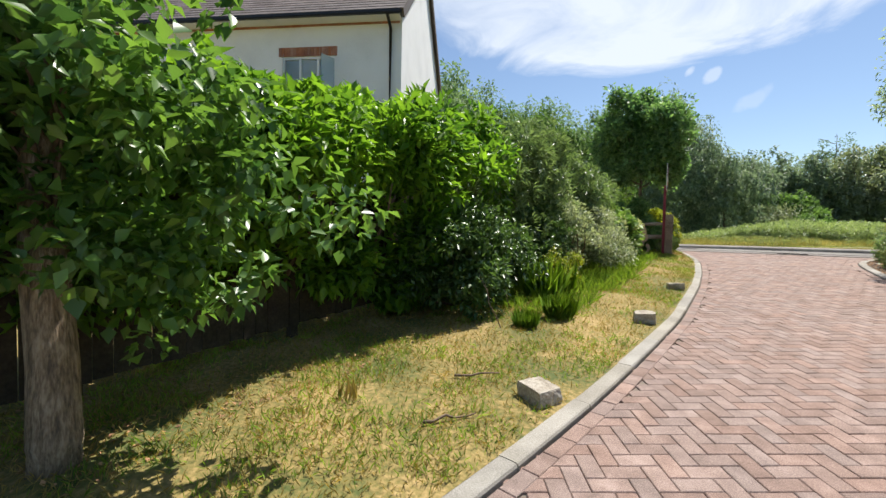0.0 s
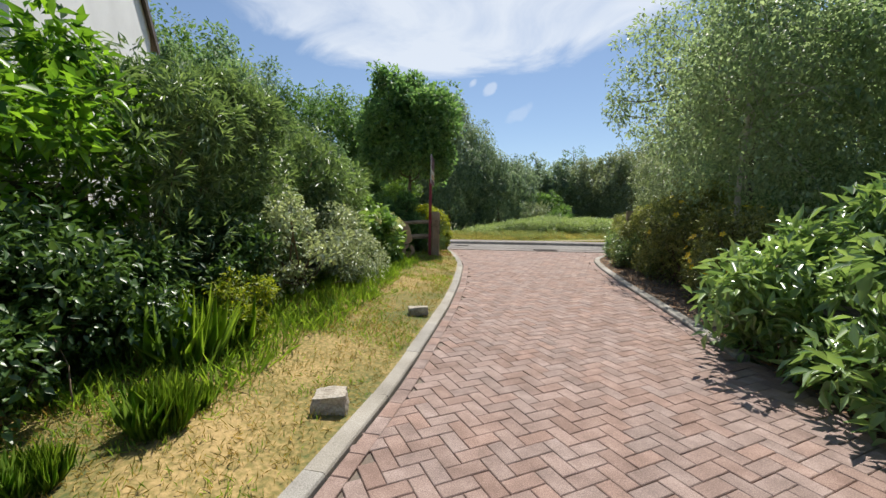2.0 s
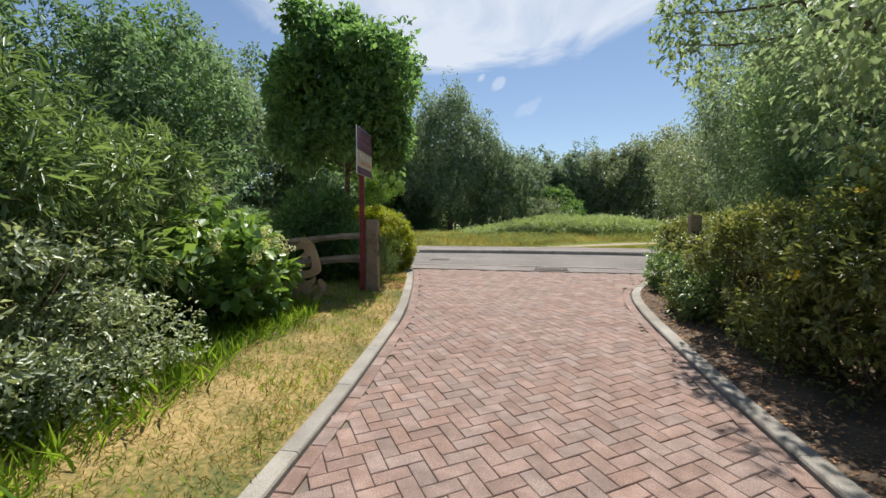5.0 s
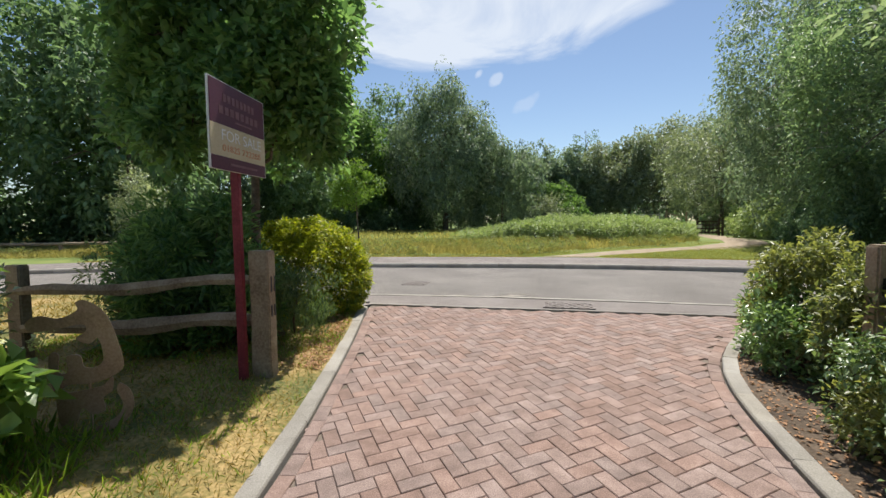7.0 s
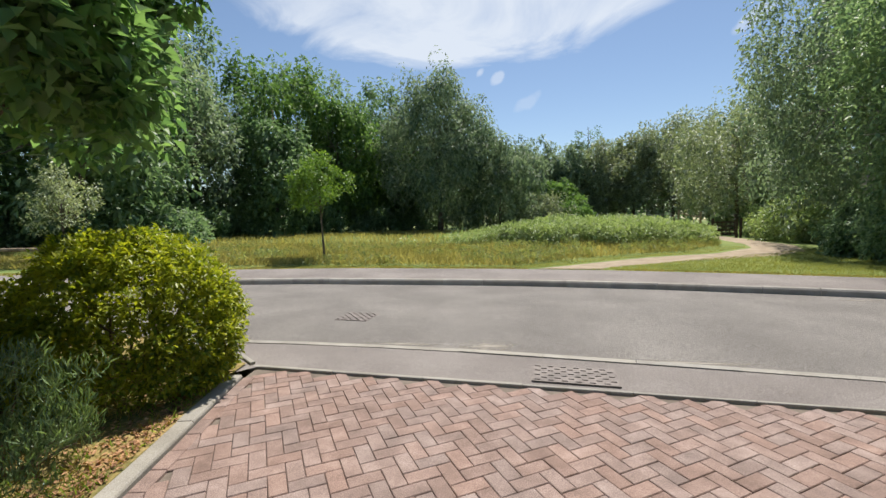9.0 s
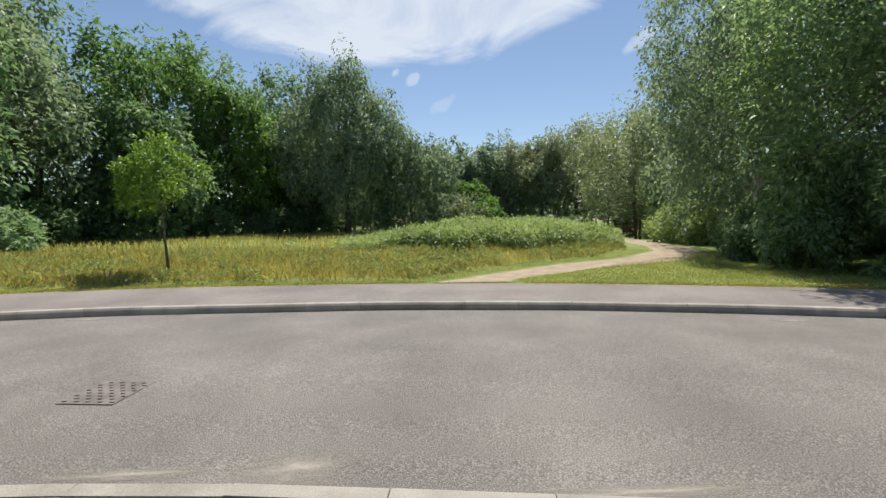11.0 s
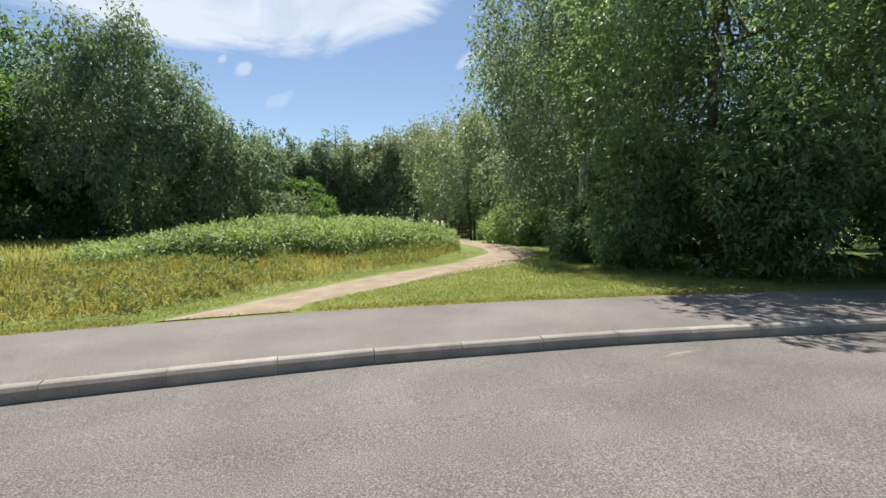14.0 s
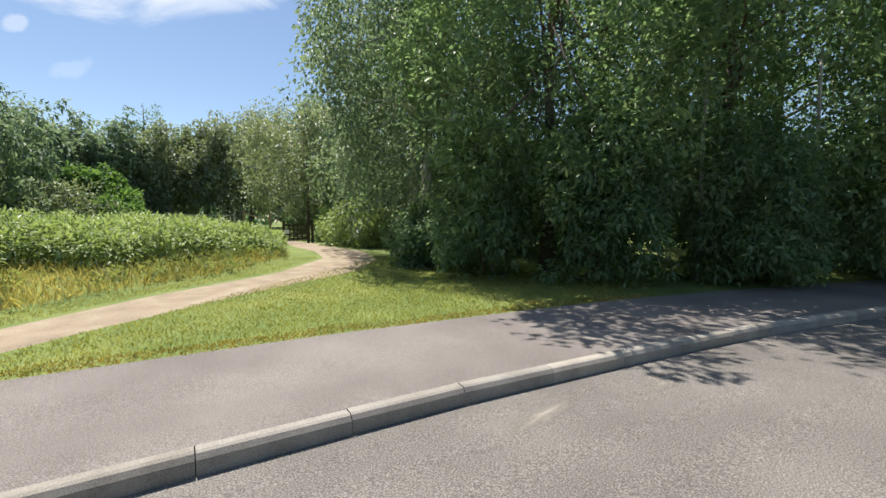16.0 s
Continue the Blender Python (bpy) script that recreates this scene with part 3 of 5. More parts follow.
lay(edge_n, kerb_mesh("edging_stone", 0.915, 0.05, 0.008, 0.1, M["concrete"], 0.002, 0.004), "edging_stone", [(x, paving_end(x) - 0.02, rise(16.5) + 0.012) for x in frange(-1.2, 4.9, 30)], 0.915)
lay(edge_n, kerb_mesh("edging_stone", 0.6, 0.05, 0.03, 0.1, M["concrete"], 0.002, 0.004), "edging_stone", [(-1.2, 16.88, 0.0), (-2.5, 17.95, 0.0)], 0.6, True)
kerb_f = thing("kerb_far", (0, 0, 0), "grey upstanding concrete kerb of the far footway", "kerb", kind="structure")
lay(kerb_f, kerb_mesh("kerb_stone", 0.915, 0.125, 0.108, 0.12, M["kerb_grey"]), "kerb_stone", [(x, far_kerb(x), 0.0) for x in frange(-30, 45, 300)], 0.915)


# ---------------------------------------------------------------- foliage tools
def foliage_part(parent, name, p, ax, fc, ln, wd, mat, fold=0.25, droop=0.15, label=""):
    """Leaves given in world places become one part under a thing."""
    m = np.array(parent.matrix_world.inverted())
    r, t = m[:3, :3], m[:3, 3]
    ob = new(name, leaf_mesh(name, p @ r.T + t, ax @ r.T, fc @ r.T, ln, wd, mat, fold, droop))
    ob.parent = parent
    if label:
        ob["label"] = label
    return ob


def limbs(parent, name, lines, mat, sides=5, joined=False):
    """Each line of (place, radius) becomes a tapered limb, a part of its own unless it is too thin to tell apart."""
    inv = parent.matrix_world.inverted()
    bm = bmesh.new()
    for line in lines:
        tube(bm, [inv @ Vector(p) for p, _ in line], [r for _, r in line], sides)
        if not joined:
            part(name, bm, mat, parent, smooth=True)
            bm = bmesh.new()
    if joined:
        tagged(part(name, bm, mat, parent, smooth=True), kind="stuff")


def bent(a, b, r0, r1, n=5, sag=0.08):
    """A crooked limb from a to b."""
    a, b = Vector(a), Vector(b)
    w = (b - a).length * sag
    out = []
    for i in range(n):
        f = i / (n - 1)
        j = Vector([random.uniform(-1, 1) * w * math.sin(f * math.pi) for _ in range(3)])
        out.append((a.lerp(b, f) + j, r0 + (r1 - r0) * f))
    return out


def hedge_clumps(n, y0, y1, cx, half, base, top, shell=0.25, lump=0.2, seed=0.0, over=0.0):
    """Clump centres on the lobes of a bank: cx, half-width and top are functions of y; base is the height of the ground."""
    def surface_place(y, th, q):
        c, s = math.cos(th), math.sin(th)
        b, t = base(y), top(y)
        mid = b + (t - b) * 0.45
        dz = math.copysign(abs(s) ** 0.75, s) * q
        wide = 1 - over * min(max(0.55 - dz, 0), 1)
        return np.array((cx(y) + math.copysign(abs(c) ** 0.75, c) * half(y) * q * wide, y, mid + (dz * (t - mid) if dz > 0 else dz * (mid - b) * 1.6)))
    lobes = []
    for _ in range(max(int(n / 13), 8)):
        y, th = random.uniform(y0, y1), random.uniform(-0.25, 1.2) * math.pi
        size = random.uniform(0.16, 0.34) * half(y)
        p = surface_place(y, th, 1 - size / half(y) * 0.85 + lump * 0.4 * random.uniform(-1, 0.6))
        lobes.append((p, size, p - np.array((cx(y), y, base(y) + (top(y) - base(y)) * 0.45))))
    out = []
    while len(out) < n:
        if random.random() < 0.3:
            p = surface_place(random.uniform(y0, y1), random.uniform(-0.25, 1.25) * math.pi, random.random() ** shell * 0.82)
        else:
            c, size, d = lobes[random.randrange(len(lobes))]
            e = unit(1)[0] + d / (np.linalg.norm(d) + 0.01) * 0.55 + np.array((0, 0, 0.25))
            p = c + e / np.linalg.norm(e) * size * (random.uniform(0.7, 1.05) if random.random() < 0.88 else random.uniform(1.05, 1.6))
        p[2] = max(p[2], base(min(max(p[1], y0), y1)) + 0.03)
        out.append(p)
    return np.array(out)


def bank(name, label, category, y0, y1, cx, half, top, n, per, radius, size, aspect, mat, base=None, up=0.95, out=0.8, hang=0.0, stems=0, seed=0.0, fold=0.25, droop=0.15, shell=0.25, stem_r=0.018, over=0.0):
    base = base or (lambda y: verge_z(cx(y), y))
    yc = (y0 + y1) / 2
    th = thing(name, (cx(yc), yc, base(yc)), label, category)
    c = hedge_clumps(n, y0, y1, cx, half, base, top, shell, seed=seed, over=over)
    rr = np.array([[radius] * 3]) * rng.uniform(0.6, 1.4, (n, 1))
    foliage_part(th, "foliage", *clump_leaves(c, rr, per, size, aspect, up, out, hang), mat, fold, droop)
    lines = []
    for k in range(stems):
        y = random.uniform(y0 + 0.2, y1 - 0.2)
        x = cx(y) + random.uniform(-0.35, 0.35) * half(y)
        hh = base(y) + (top(y) - base(y)) * random.uniform(0.45, 0.8)
        lines.append(bent((x, y, base(y) - 0.05), (x + random.uniform(-0.6, 0.6) * half(y), y + random.uniform(-0.5, 0.5), hh), stem_r, stem_r * 0.35))
    if lines:
        limbs(th, "stem", lines, M["twig"])
    return th


def shrub(name, label, category, at, semi, n, per, radius, size, aspect, mat, up=0.95, out=0.8, hang=0.0, stems=8, lump=0.3, low=-0.6, fold=0.25, droop=0.15, power=0.4, group="", ground=None):
    g = at[2] if ground is None else ground
    th = thing(name, (at[0], at[1], g), label, category, group)
    semi = np.array(semi)
    cen = np.array((at[0], at[1], g + semi[2] * 0.62))
    c = envelope_clumps(n, semi, cen, power, low, lump, seed=at[0] * 3 + at[1])
    c[:, 2] = np.maximum(c[:, 2], g + 0.03)
    rr = np.array([[radius] * 3]) * rng.uniform(0.6, 1.4, (n, 1))
    foliage_part(th, "foliage", *clump_leaves(c, rr, per, size, aspect, up, out, hang), mat, fold, droop)
    lines = []
    for k in range(stems):
        e = c[random.randrange(n)]
        lines.append(bent((at[0] + random.uniform(-0.08, 0.08), at[1] + random.uniform(-0.08, 0.08), g - 0.05), e, 0.014 + 0.01 * random.random(), 0.004))
    if lines:
        limbs(th, "stem", lines, M["twig"])
    return th


def tree(name, label, at, trunk_h, trunk_r, semi, crown_z, n, per, radius, size, aspect, mat, bark, hang=0.0, up=0.95, out=0.8, n_limbs=9, lump=0.35, low=-0.8, power=0.42, lean=(0, 0), group="", droop=0.15, far=False):
    """A tapered trunk, limbs into the crown, and a crown of leaf clumps with gaps."""
    th = thing(name, at, label, "tree", group)
    g = at[2]
    cen = np.array((at[0] + lean[0], at[1] + lean[1], g + crown_z))
    semi = np.array(semi)
    c = envelope_clumps(n, semi, cen, power, low, lump, seed=at[0] * 1.7 + at[1])
    c[:, 2] = np.maximum(c[:, 2], g + 0.15)
    rr = np.array([[radius] * 3]) * rng.uniform(0.55, 1.45, (n, 1))
    if hang:
        rr[:, 2] *= 1.6
    foliage_part(th, "crown", *clump_leaves(c, rr, per, size, aspect, up, out, hang), mat, 0.25, droop)
    top = Vector((at[0] + lean[0], at[1] + lean[1], g + trunk_h))
    base = Vector(at)
    line = []
    for i in range(7):
        f = i / 6
        w = trunk_r * 0.25 * math.sin(f * 7 + at[0])
        line.append((base.lerp(top, f) + Vector((w, w * 0.6, -0.08 if i == 0 else 0)), trunk_r * (1.35 if i == 0 else 1.08 if i == 1 else 1 - 0.62 * f)))
    limbs(th, "trunk", [line], bark, 10)
    lines = []
    for k in range(n_limbs):
        e = c[random.randrange(n)]
        f = random.uniform(0.45, 1.0)
        lines.append(bent(base.lerp(top, f), e, trunk_r * 0.42 * (1.2 - f * 0.6), trunk_r * 0.08, 6, 0.1))
    limbs(th, "branchwork" if far else "limb", lines, bark, 5, far)
    return th


def blades(parent, name, p, height, width, mat, lean=0.35, label=""):
    """Grass: narrow upright blades at the places p."""
    n = len(p)
    ax = np.stack([rng.normal(0, lean, n), rng.normal(0, lean, n), np.ones(n)], 1)
    a = rng.uniform(0, math.tau, n)
    fc = np.stack([np.cos(a), np.sin(a), np.full(n, 0.7)], 1)
    h = height * rng.uniform(0.5, 1.4, n)
    return foliage_part(parent, name, p, ax, fc, h, np.full(n, width) * rng.uniform(0.7, 1.3, n), mat, 0.05, rng.uniform(0, 0.3, (n, 1)), label)


# ================================================================ things along the drive, left
def const(v):
    return lambda y: v


def table(*rows):
    return lambda y: lerp_table(y, rows)


# tall broad-leaved hedge behind a dark fence
bank("tall_hedge", "tall bright green broad-leaved hedge growing over a dark fence", "hedge", -1.6, 6.4,
     table((-2, -3.95), (2, -3.95), (4, -3.75), (6, -3.65)), table((-2, 1.05), (1, 1.1), (3, 1.25), (6.4, 1.3)), table((-2, 1.6), (1.0, 1.62), (3, 1.78), (4.5, 2.1), (6.4, 2.25)),
     1050, 50, 0.2, 0.145, 0.42, M["hedge"], base=table((-2, 0.0), (2, 0.0), (3.6, -0.05), (4.6, -0.45), (6.4, -0.4)), stems=34, seed=2.0, stem_r=0.02, over=0.6)
bank("tall_shrub", "tall dense shrub with narrow grey-green leaves", "shrub", 6.1, 11.3,
     table((6, -3.85), (9, -3.6), (11.3, -3.2)), table((6, 1.5), (9, 1.5), (11.3, 1.3)), table((6, 2.3), (8, 2.5), (9.5, 2.4), (11.3, 1.85)),
     1400, 46, 0.15, 0.125, 0.18, M["narrow"], up=0.6, out=1.2, over=0.25, stems=24, seed=9.0, stem_r=0.015)
bank("evergreen_shrub", "dense dark shrub beside the hydrangea", "shrub", 10.4, 12.2,
     table((10.5, -3.4), (12.3, -3.7)), const(0.8), table((10.4, 1.75), (11.4, 1.6), (12.2, 1.1)),
     230, 60, 0.18, 0.08, 0.3, M["narrow"], stems=10, seed=4.0)
shrub("silver_shrub", "tall pale shrub with silvery sprays behind the hydrangea", "shrub", (-3.1, 12.1, verge_z(-3.1, 12.1)), (0.6, 0.65, 1.2), 170, 50, 0.14, 0.07, 0.38, M["silver"], up=0.5, stems=12, lump=0.7)
shrub("silver_shrub", "arching shrub with silvery white-edged leaves", "shrub", (-2.35, 8.6, verge_z(-2.35, 8.6)), (0.85, 1.25, 0.9), 190, 60, 0.13, 0.062, 0.42, M["silver"], up=0.5, hang=0.1, stems=16, lump=0.7)
shrub("silver_shrub", "low shrub with small silvery leaves spilling onto the verge", "shrub", (-2.0, 9.75, verge_z(-2.0, 9.75)), (0.55, 0.7, 0.5), 120, 46, 0.12, 0.045, 0.42, M["silver"], stems=8, lump=0.4)
shrub("bramble", "tangled bramble under the hedge, leaves coloured dark for the deep shade", "shrub", (-2.75, 5.1, verge_z(-2.75, 5.1)), (0.7, 1.3, 0.8), 260, 50, 0.15, 0.075, 0.5, M["dark_leaf"], stems=12, lump=0.4)
shrub("bramble", "leafy undergrowth below the tall shrub, coloured dark for the deep shade", "shrub", (-2.75, 7.3, verge_z(-2.75, 7.3)), (0.7, 0.9, 0.75), 170, 50, 0.15, 0.075, 0.5, M["dark_leaf"], stems=10, lump=0.4)
shrub("spiraea", "small shrub with yellow-green leaf tips", "shrub", (-1.98, 6.55, verge_z(-1.98, 6.55)), (0.3, 0.35, 0.45), 70, 40, 0.07, 0.045, 0.4, M["golden"], up=0.8, stems=8)


def hydrangea_thing():
    at = (-2.35, 11.55, verge_z(-2.35, 11.55))
    th = shrub("hydrangea", "oak-leaved hydrangea with pale cream flower heads", "shrub", at, (0.7, 0.95, 0.8), 200, 12, 0.15, 0.135, 0.75, M["hydrangea"], up=0.9, out=0.6, stems=12, lump=0.25, fold=0.12, droop=0.3)
    pts = []
    for k in range(48):
        d = unit(1)[0]
        d[2] = abs(d[2]) * 0.9 + 0.1
        c = np.array(at) + np.array((0, 0, 0.45)) + d * np.array((0.82, 1.08, 0.68))
        for j in range(3):
            pts.append(c + d * 0.05 * j)
    pts = np.array(pts)
    rad = np.full((len(pts), 3), 0.045)
    foliage_part(th, "flower_heads", *clump_leaves(pts, rad, 22, 0.028, 0.8, 0.6, 0.6), M["bloom"], label="cream flower cones")
    return th


hydrangea_thing()


def grass_tuft(name, label, at, spread, height, n, width, mat, lean=0.45):
    th = thing(name, at, label, "grass tuft")
    a, r = rng.uniform(0, math.tau, n), spread * np.sqrt(rng.random(n))
    p = np.stack([at[0] + r * np.cos(a), at[1] + r * np.sin(a), np.full(n, at[2] - 0.01)], 1)
    ax = np.stack([np.cos(a) * lean * r / spread + rng.normal(0, 0.18, n), np.sin(a) * lean * r / spread + rng.normal(0, 0.18, n), np.ones(n)], 1)
    h = height * rng.uniform(0.55, 1.15, n)
    foliage_part(th, "foliage", p, ax, np.stack([np.cos(a), np.sin(a), np.full(n, 0.9)], 1), h, width * rng.uniform(0.7, 1.3, n), mat, 0.05, 0.25)
    return th


for x, y, s, h, n in ((-2.1, 5.95, 0.24, 0.6, 110), (-1.95, 6.3, 0.18, 0.48, 60)):
    grass_tuft("iris_clump", "clump of bright green sword-shaped leaves", (x, y, verge_z(x, y)), s, h, n, 0.018, M["green_grass"], 0.6)
for x, y, s, h in ((-1.72, 4.45, 0.1, 0.2), (-1.52, 4.98, 0.13, 0.29), (-1.5, 5.25, 0.07, 0.16)):
    grass_tuft("grass_tuft", "green grass tuft on the dry verge", (x, y, verge_z(x, y)), s, h, 520, 0.0045, M["green_grass"], 0.5)
grass_tuft("cut_stems", "clump of cut straw-coloured stems", (-2.05, 2.05, verge_z(-2.05, 2.05)), 0.08, 0.16, 16, 0.012, M["dry_grass"], 0.2)
for x, y in ((-2.2, 5.1), (-1.9, 4.2), (-2.35, 4.7)):
    th = thing("dead_stalk", (x, y, verge_z(x, y)), "thin dry stalk leaning over the verge", "stalk")
    limbs(th, "stalk", [bent((x, y, verge_z(x, y) - 0.02), (x - 0.35, y + 0.1, verge_z(x, y) + 0.62), 0.007, 0.003, 6, 0.06)], M["twig"])


# the near tree
def near_tree():
    at = (-2.72, 0.74, verge_z(-2.72, 0.74))
    th = thing("street_tree", at, "young tree with rough brown bark and glossy leaves", "tree")
    base = Vector(at)
    line = [(base + Vector((0, 0, -0.1)), 0.135), (base + Vector((0, 0, 0.12)), 0.112), (base + Vector((-0.05, 0.01, 0.5)), 0.105), (base + Vector((-0.12, 0.0, 1.0)), 0.1), (base + Vector((-0.2, 0.02, 1.6)), 0.09), (base + Vector((-0.2, 0.05, 2.4)), 0.07), (base + Vector((-0.1, 0.05, 3.4)), 0.03)]
    limbs(th, "trunk", [line], M["tree_bark"], 16)
    c = []
    while len(c) < 62:
        d = unit(1)[0]
        p = np.array((-2.85, 0.68, 1.75)) + d * random.random() ** 0.4 * np.array((0.98, 0.66, 1.5))
        if p[2] < 0.25 or (p[0] > -2.15 and p[2] > 1.35):
            continue
        c.append(p)
    # low sprays that hang over the verge
    for x, y, z in ((-2.35, 1.2, 0.3), (-2.45, 1.15, 0.1), (-2.2, 1.3, 0.5), (-2.5, 1.1, 0.0), (-2.15, 1.35, 0.7), (-1.9, 1.58, 0.62), (-2.3, 1.3, 0.8), (-2.35, 1.2, 0.25), (-2.55, 1.1, 0.3), (-2.15, 1.25, 0.95), (-2.6, 0.9, 0.5), (-2.8, 1.15, 0.45), (-2.2, 1.1, 1.1)):
        c.append(np.array((x, y, z)))
    sprays = np.array(c)
    c = np.repeat(sprays, 6, axis=0) + rng.normal(0, 1, (len(sprays) * 6, 3)) * np.array((0.15, 0.15, 0.09))
    rr = np.array([[0.15, 0.15, 0.1]]) * rng.uniform(0.6, 1.4, (len(c), 1))
    foliage_part(th, "crown", *clump_leaves(c, rr, 24, 0.086, 0.66, 0.9, 0.6, 0.2), M["near_tree"], 0.12, 0.25)
    lines = []
    for k in range(22):
        e = Vector(sprays[random.randrange(len(sprays))])
        f = random.uniform(0.25, 0.95)
        lines.append(bent(base + Vector((-0.05, 0.02, 3.1 * f)), e, 0.013, 0.003, 6, 0.08))
    limbs(th, "limb", lines, M["twig"])


near_tree()


# dark fence behind the hedge: boards just clear of the ground
def board_fence():
    th = thing("board_fence", (-3.62, 2.5, rise(2.5)), "dark wooden board fence behind the hedge", "fence")
    inv = th.matrix_world.inverted()
    me = bpy.data.meshes.new("board")
    bm = bmesh.new()
    bmesh.ops.create_cube(bm, size=1, matrix=Matrix.Diagonal((0.018, 0.118, 1.35, 1)))
    bm.to_mesh(me)
    bm.free()
    me.materials.append(M["dark_wood"])
    y = -2.5
    while y < 6.6:
        ob = new("board", me)
        ob.parent = th
        ob.matrix_world = pose(-3.62 + random.uniform(-0.004, 0.004), y, rise(y) + 0.21 + 0.675 + random.uniform(-0.012, 0.012), 0, random.uniform(-0.4, 0.4), random.uniform(-1, 1))
        y += 0.125
    for y in frange(-2.5, 6.5, 6):
        bm = bmesh.new()
        bmesh.ops.create_cube(bm, size=1, matrix=inv @ pose(-3.68, y, rise(y) + 0.75) @ Matrix.Diagonal((0.08, 0.08, 1.6, 1)))
        part("post", bm, M["dark_wood"], th)


board_fence()


# ---------------------------------------------------------------- stones on the verge
def stone_block(at, size, rz, label):
    bm = bmesh.new()
    bmesh.ops.create_cube(bm, size=1, matrix=Matrix.Diagonal((*size, 1)))
    for v in bm.verts:
        v.co += Vector([random.uniform(-1, 1) * k * 0.17 for k in size])
    bmesh.ops.subdivide_edges(bm, edges=bm.edges[:], cuts=7, use_grid_fill=True)
    for v in bm.verts:
        for axis in range(3):
            far = abs(v.co[axis]) / (size[axis] / 2)
            v.co[axis] *= 1 - 0.14 * (max(far - 0.6, 0) / 0.4) ** 2
        v.co += v.co.normalized() * (0.022 * noise.noise(v.co * 9 + Vector((*at, 0))) + 0.008 * noise.noise(v.co * 34))
    me = bpy.data.meshes.new("stone_block")
    bm.to_mesh(me)
    bm.free()
    me.materials.append(M["stone"])
    ob = new("stone_block", me)
    ob.matrix_world = pose(at[0], at[1], verge_z(at[0], at[1]) + size[2] * 0.36, random.uniform(-4, 4), random.uniform(-5, 5), rz)
    tagged(ob, label, "stone", "stones along the verge")


stone_block((-1.0, 2.86), (0.29, 0.23, 0.13), -28, "rough pale stone block on the dry verge")
stone_block((-0.66, 5.42), (0.25, 0.19, 0.15), 12, "squarish pale stone block with a dark side")
stone_block((-0.52, 7.88), (0.27, 0.21, 0.12), 14, "low pale stone block beside the kerb")
for x, y, a in ((-1.62, 2.75, 35.0), (-1.45, 2.1, 50.0)):
    th_ = thing("fallen_twig", (x, y, verge_z(x, y)), "dry broken twig lying on the verge", "twig")
    limbs(th_, "twig", [bent((x, y, verge_z(x, y) + 0.02), (x + 0.34 * math.cos(radians(a)), y + 0.34 * math.sin(radians(a)), verge_z(x, y) + 0.04), 0.012, 0.005, 6, 0.06)], M["twig"])


# ---------------------------------------------------------------- post and rail fence
def rail_fence():
    g = verge_z(-1.12, 13.7)
    th = thing("rail_fence", (-1.12, 13.7, g), "weathered split-oak post and rail fence", "fence")
    bm = bmesh.new()
    bmesh.ops.create_cube(bm, size=1, matrix=Matrix.Translation((0, 0, 0.53)) @ Matrix.Diagonal((0.19, 0.12, 1.22, 1)))
    bmesh.ops.subdivide_edges(bm, edges=[e for e in bm.edges if abs((e.verts[0].co - e.verts[1].co).z) > 1], cuts=8)
    for v in bm.verts:
        v.co.x += 0.012 * noise.noise(v.co * 3)
        v.co.y += 0.012 * noise.noise(v.co * 3 + Vector((4, 0, 0)))
    bmesh.ops.bevel(bm, geom=[e for e in bm.edges if len(e.link_faces) == 2 and e.calc_face_angle(0) > 1.0], offset=0.01, segments=2, affect="EDGES")
    post = part("post", bm, M["wood"], th, "square weathered oak post")
    for z in (0.86, 0.62):
        for dx in (-0.025, 0.04):
            bm = bmesh.new()
            bmesh.ops.create_cube(bm, size=1, matrix=Matrix.Translation((0.094, dx * 0.8, z - 0.02)) @ Matrix.Diagonal((0.012, 0.022, 0.14 if z > 0.7 else 0.1, 1)))
            part("mortise", bm, M["plastic_black"], post, "mortise slot, its inner shade a flat black block")
    for z0, z1, length, th_ in ((0.87, 0.72, 2.6, 0.055), (0.5, 0.36, 2.5, 0.07)):
        bm = bmesh.new()
        pts, rad = [], []
        for i in range(12):
            f = i / 11
            pts.append(Vector((-0.06 - length * f, 0.02 + 0.05 * math.sin(f * 5), z0 + (z1 - z0) * f + 0.025 * math.sin(f * 9))))
            rad.append(th_ * (0.75 + 0.4 * math.sin(f * math.pi) + 0.15 * math.sin(f * 17)))
        tube(bm, pts, rad, 6)
        for v in bm.verts:
            v.co.y *= 0.7
        part("rail", bm, M["wood"], th, "split weathered rail")
    bm = bmesh.new()
    bmesh.ops.create_cube(bm, size=1, matrix=Matrix.Translation((-2.62, 0.02, 0.45)) @ Matrix.Diagonal((0.17, 0.11, 1.1, 1)))
    bmesh.ops.bevel(bm, geom=bm.edges[:], offset=0.012, segments=2, affect="EDGES")
    part("post", bm, M["wood"], th)


rail_fence()


def right_post():
    x, y = 3.56, 13.4
    g = bed_z(x, y)
    th = thing("oak_post", (x, y, g), "weathered oak post standing in the hedge", "post")
    bm = bmesh.new()
    bmesh.ops.create_cube(bm, size=1, matrix=Matrix.Translation((0, 0, 0.58)) @ Matrix.Diagonal((0.14, 0.12, 1.3, 1)))
    bmesh.ops.bevel(bm, geom=bm.edges[:], offset=0.014, segments=2, affect="EDGES")
    p = part("shaft", bm, M["wood"], th)
    for dx in (-0.03, 0.02):
        bm = bmesh.new()
        bmesh.ops.create_cube(bm, size=1, matrix=Matrix.Translation((dx, -0.06, 0.95)) @ Matrix.Diagonal((0.02, 0.012, 0.12, 1)))
        part("mortise", bm, M["plastic_black"], p, "mortise slot, its inner shade a flat black block")


right_post()


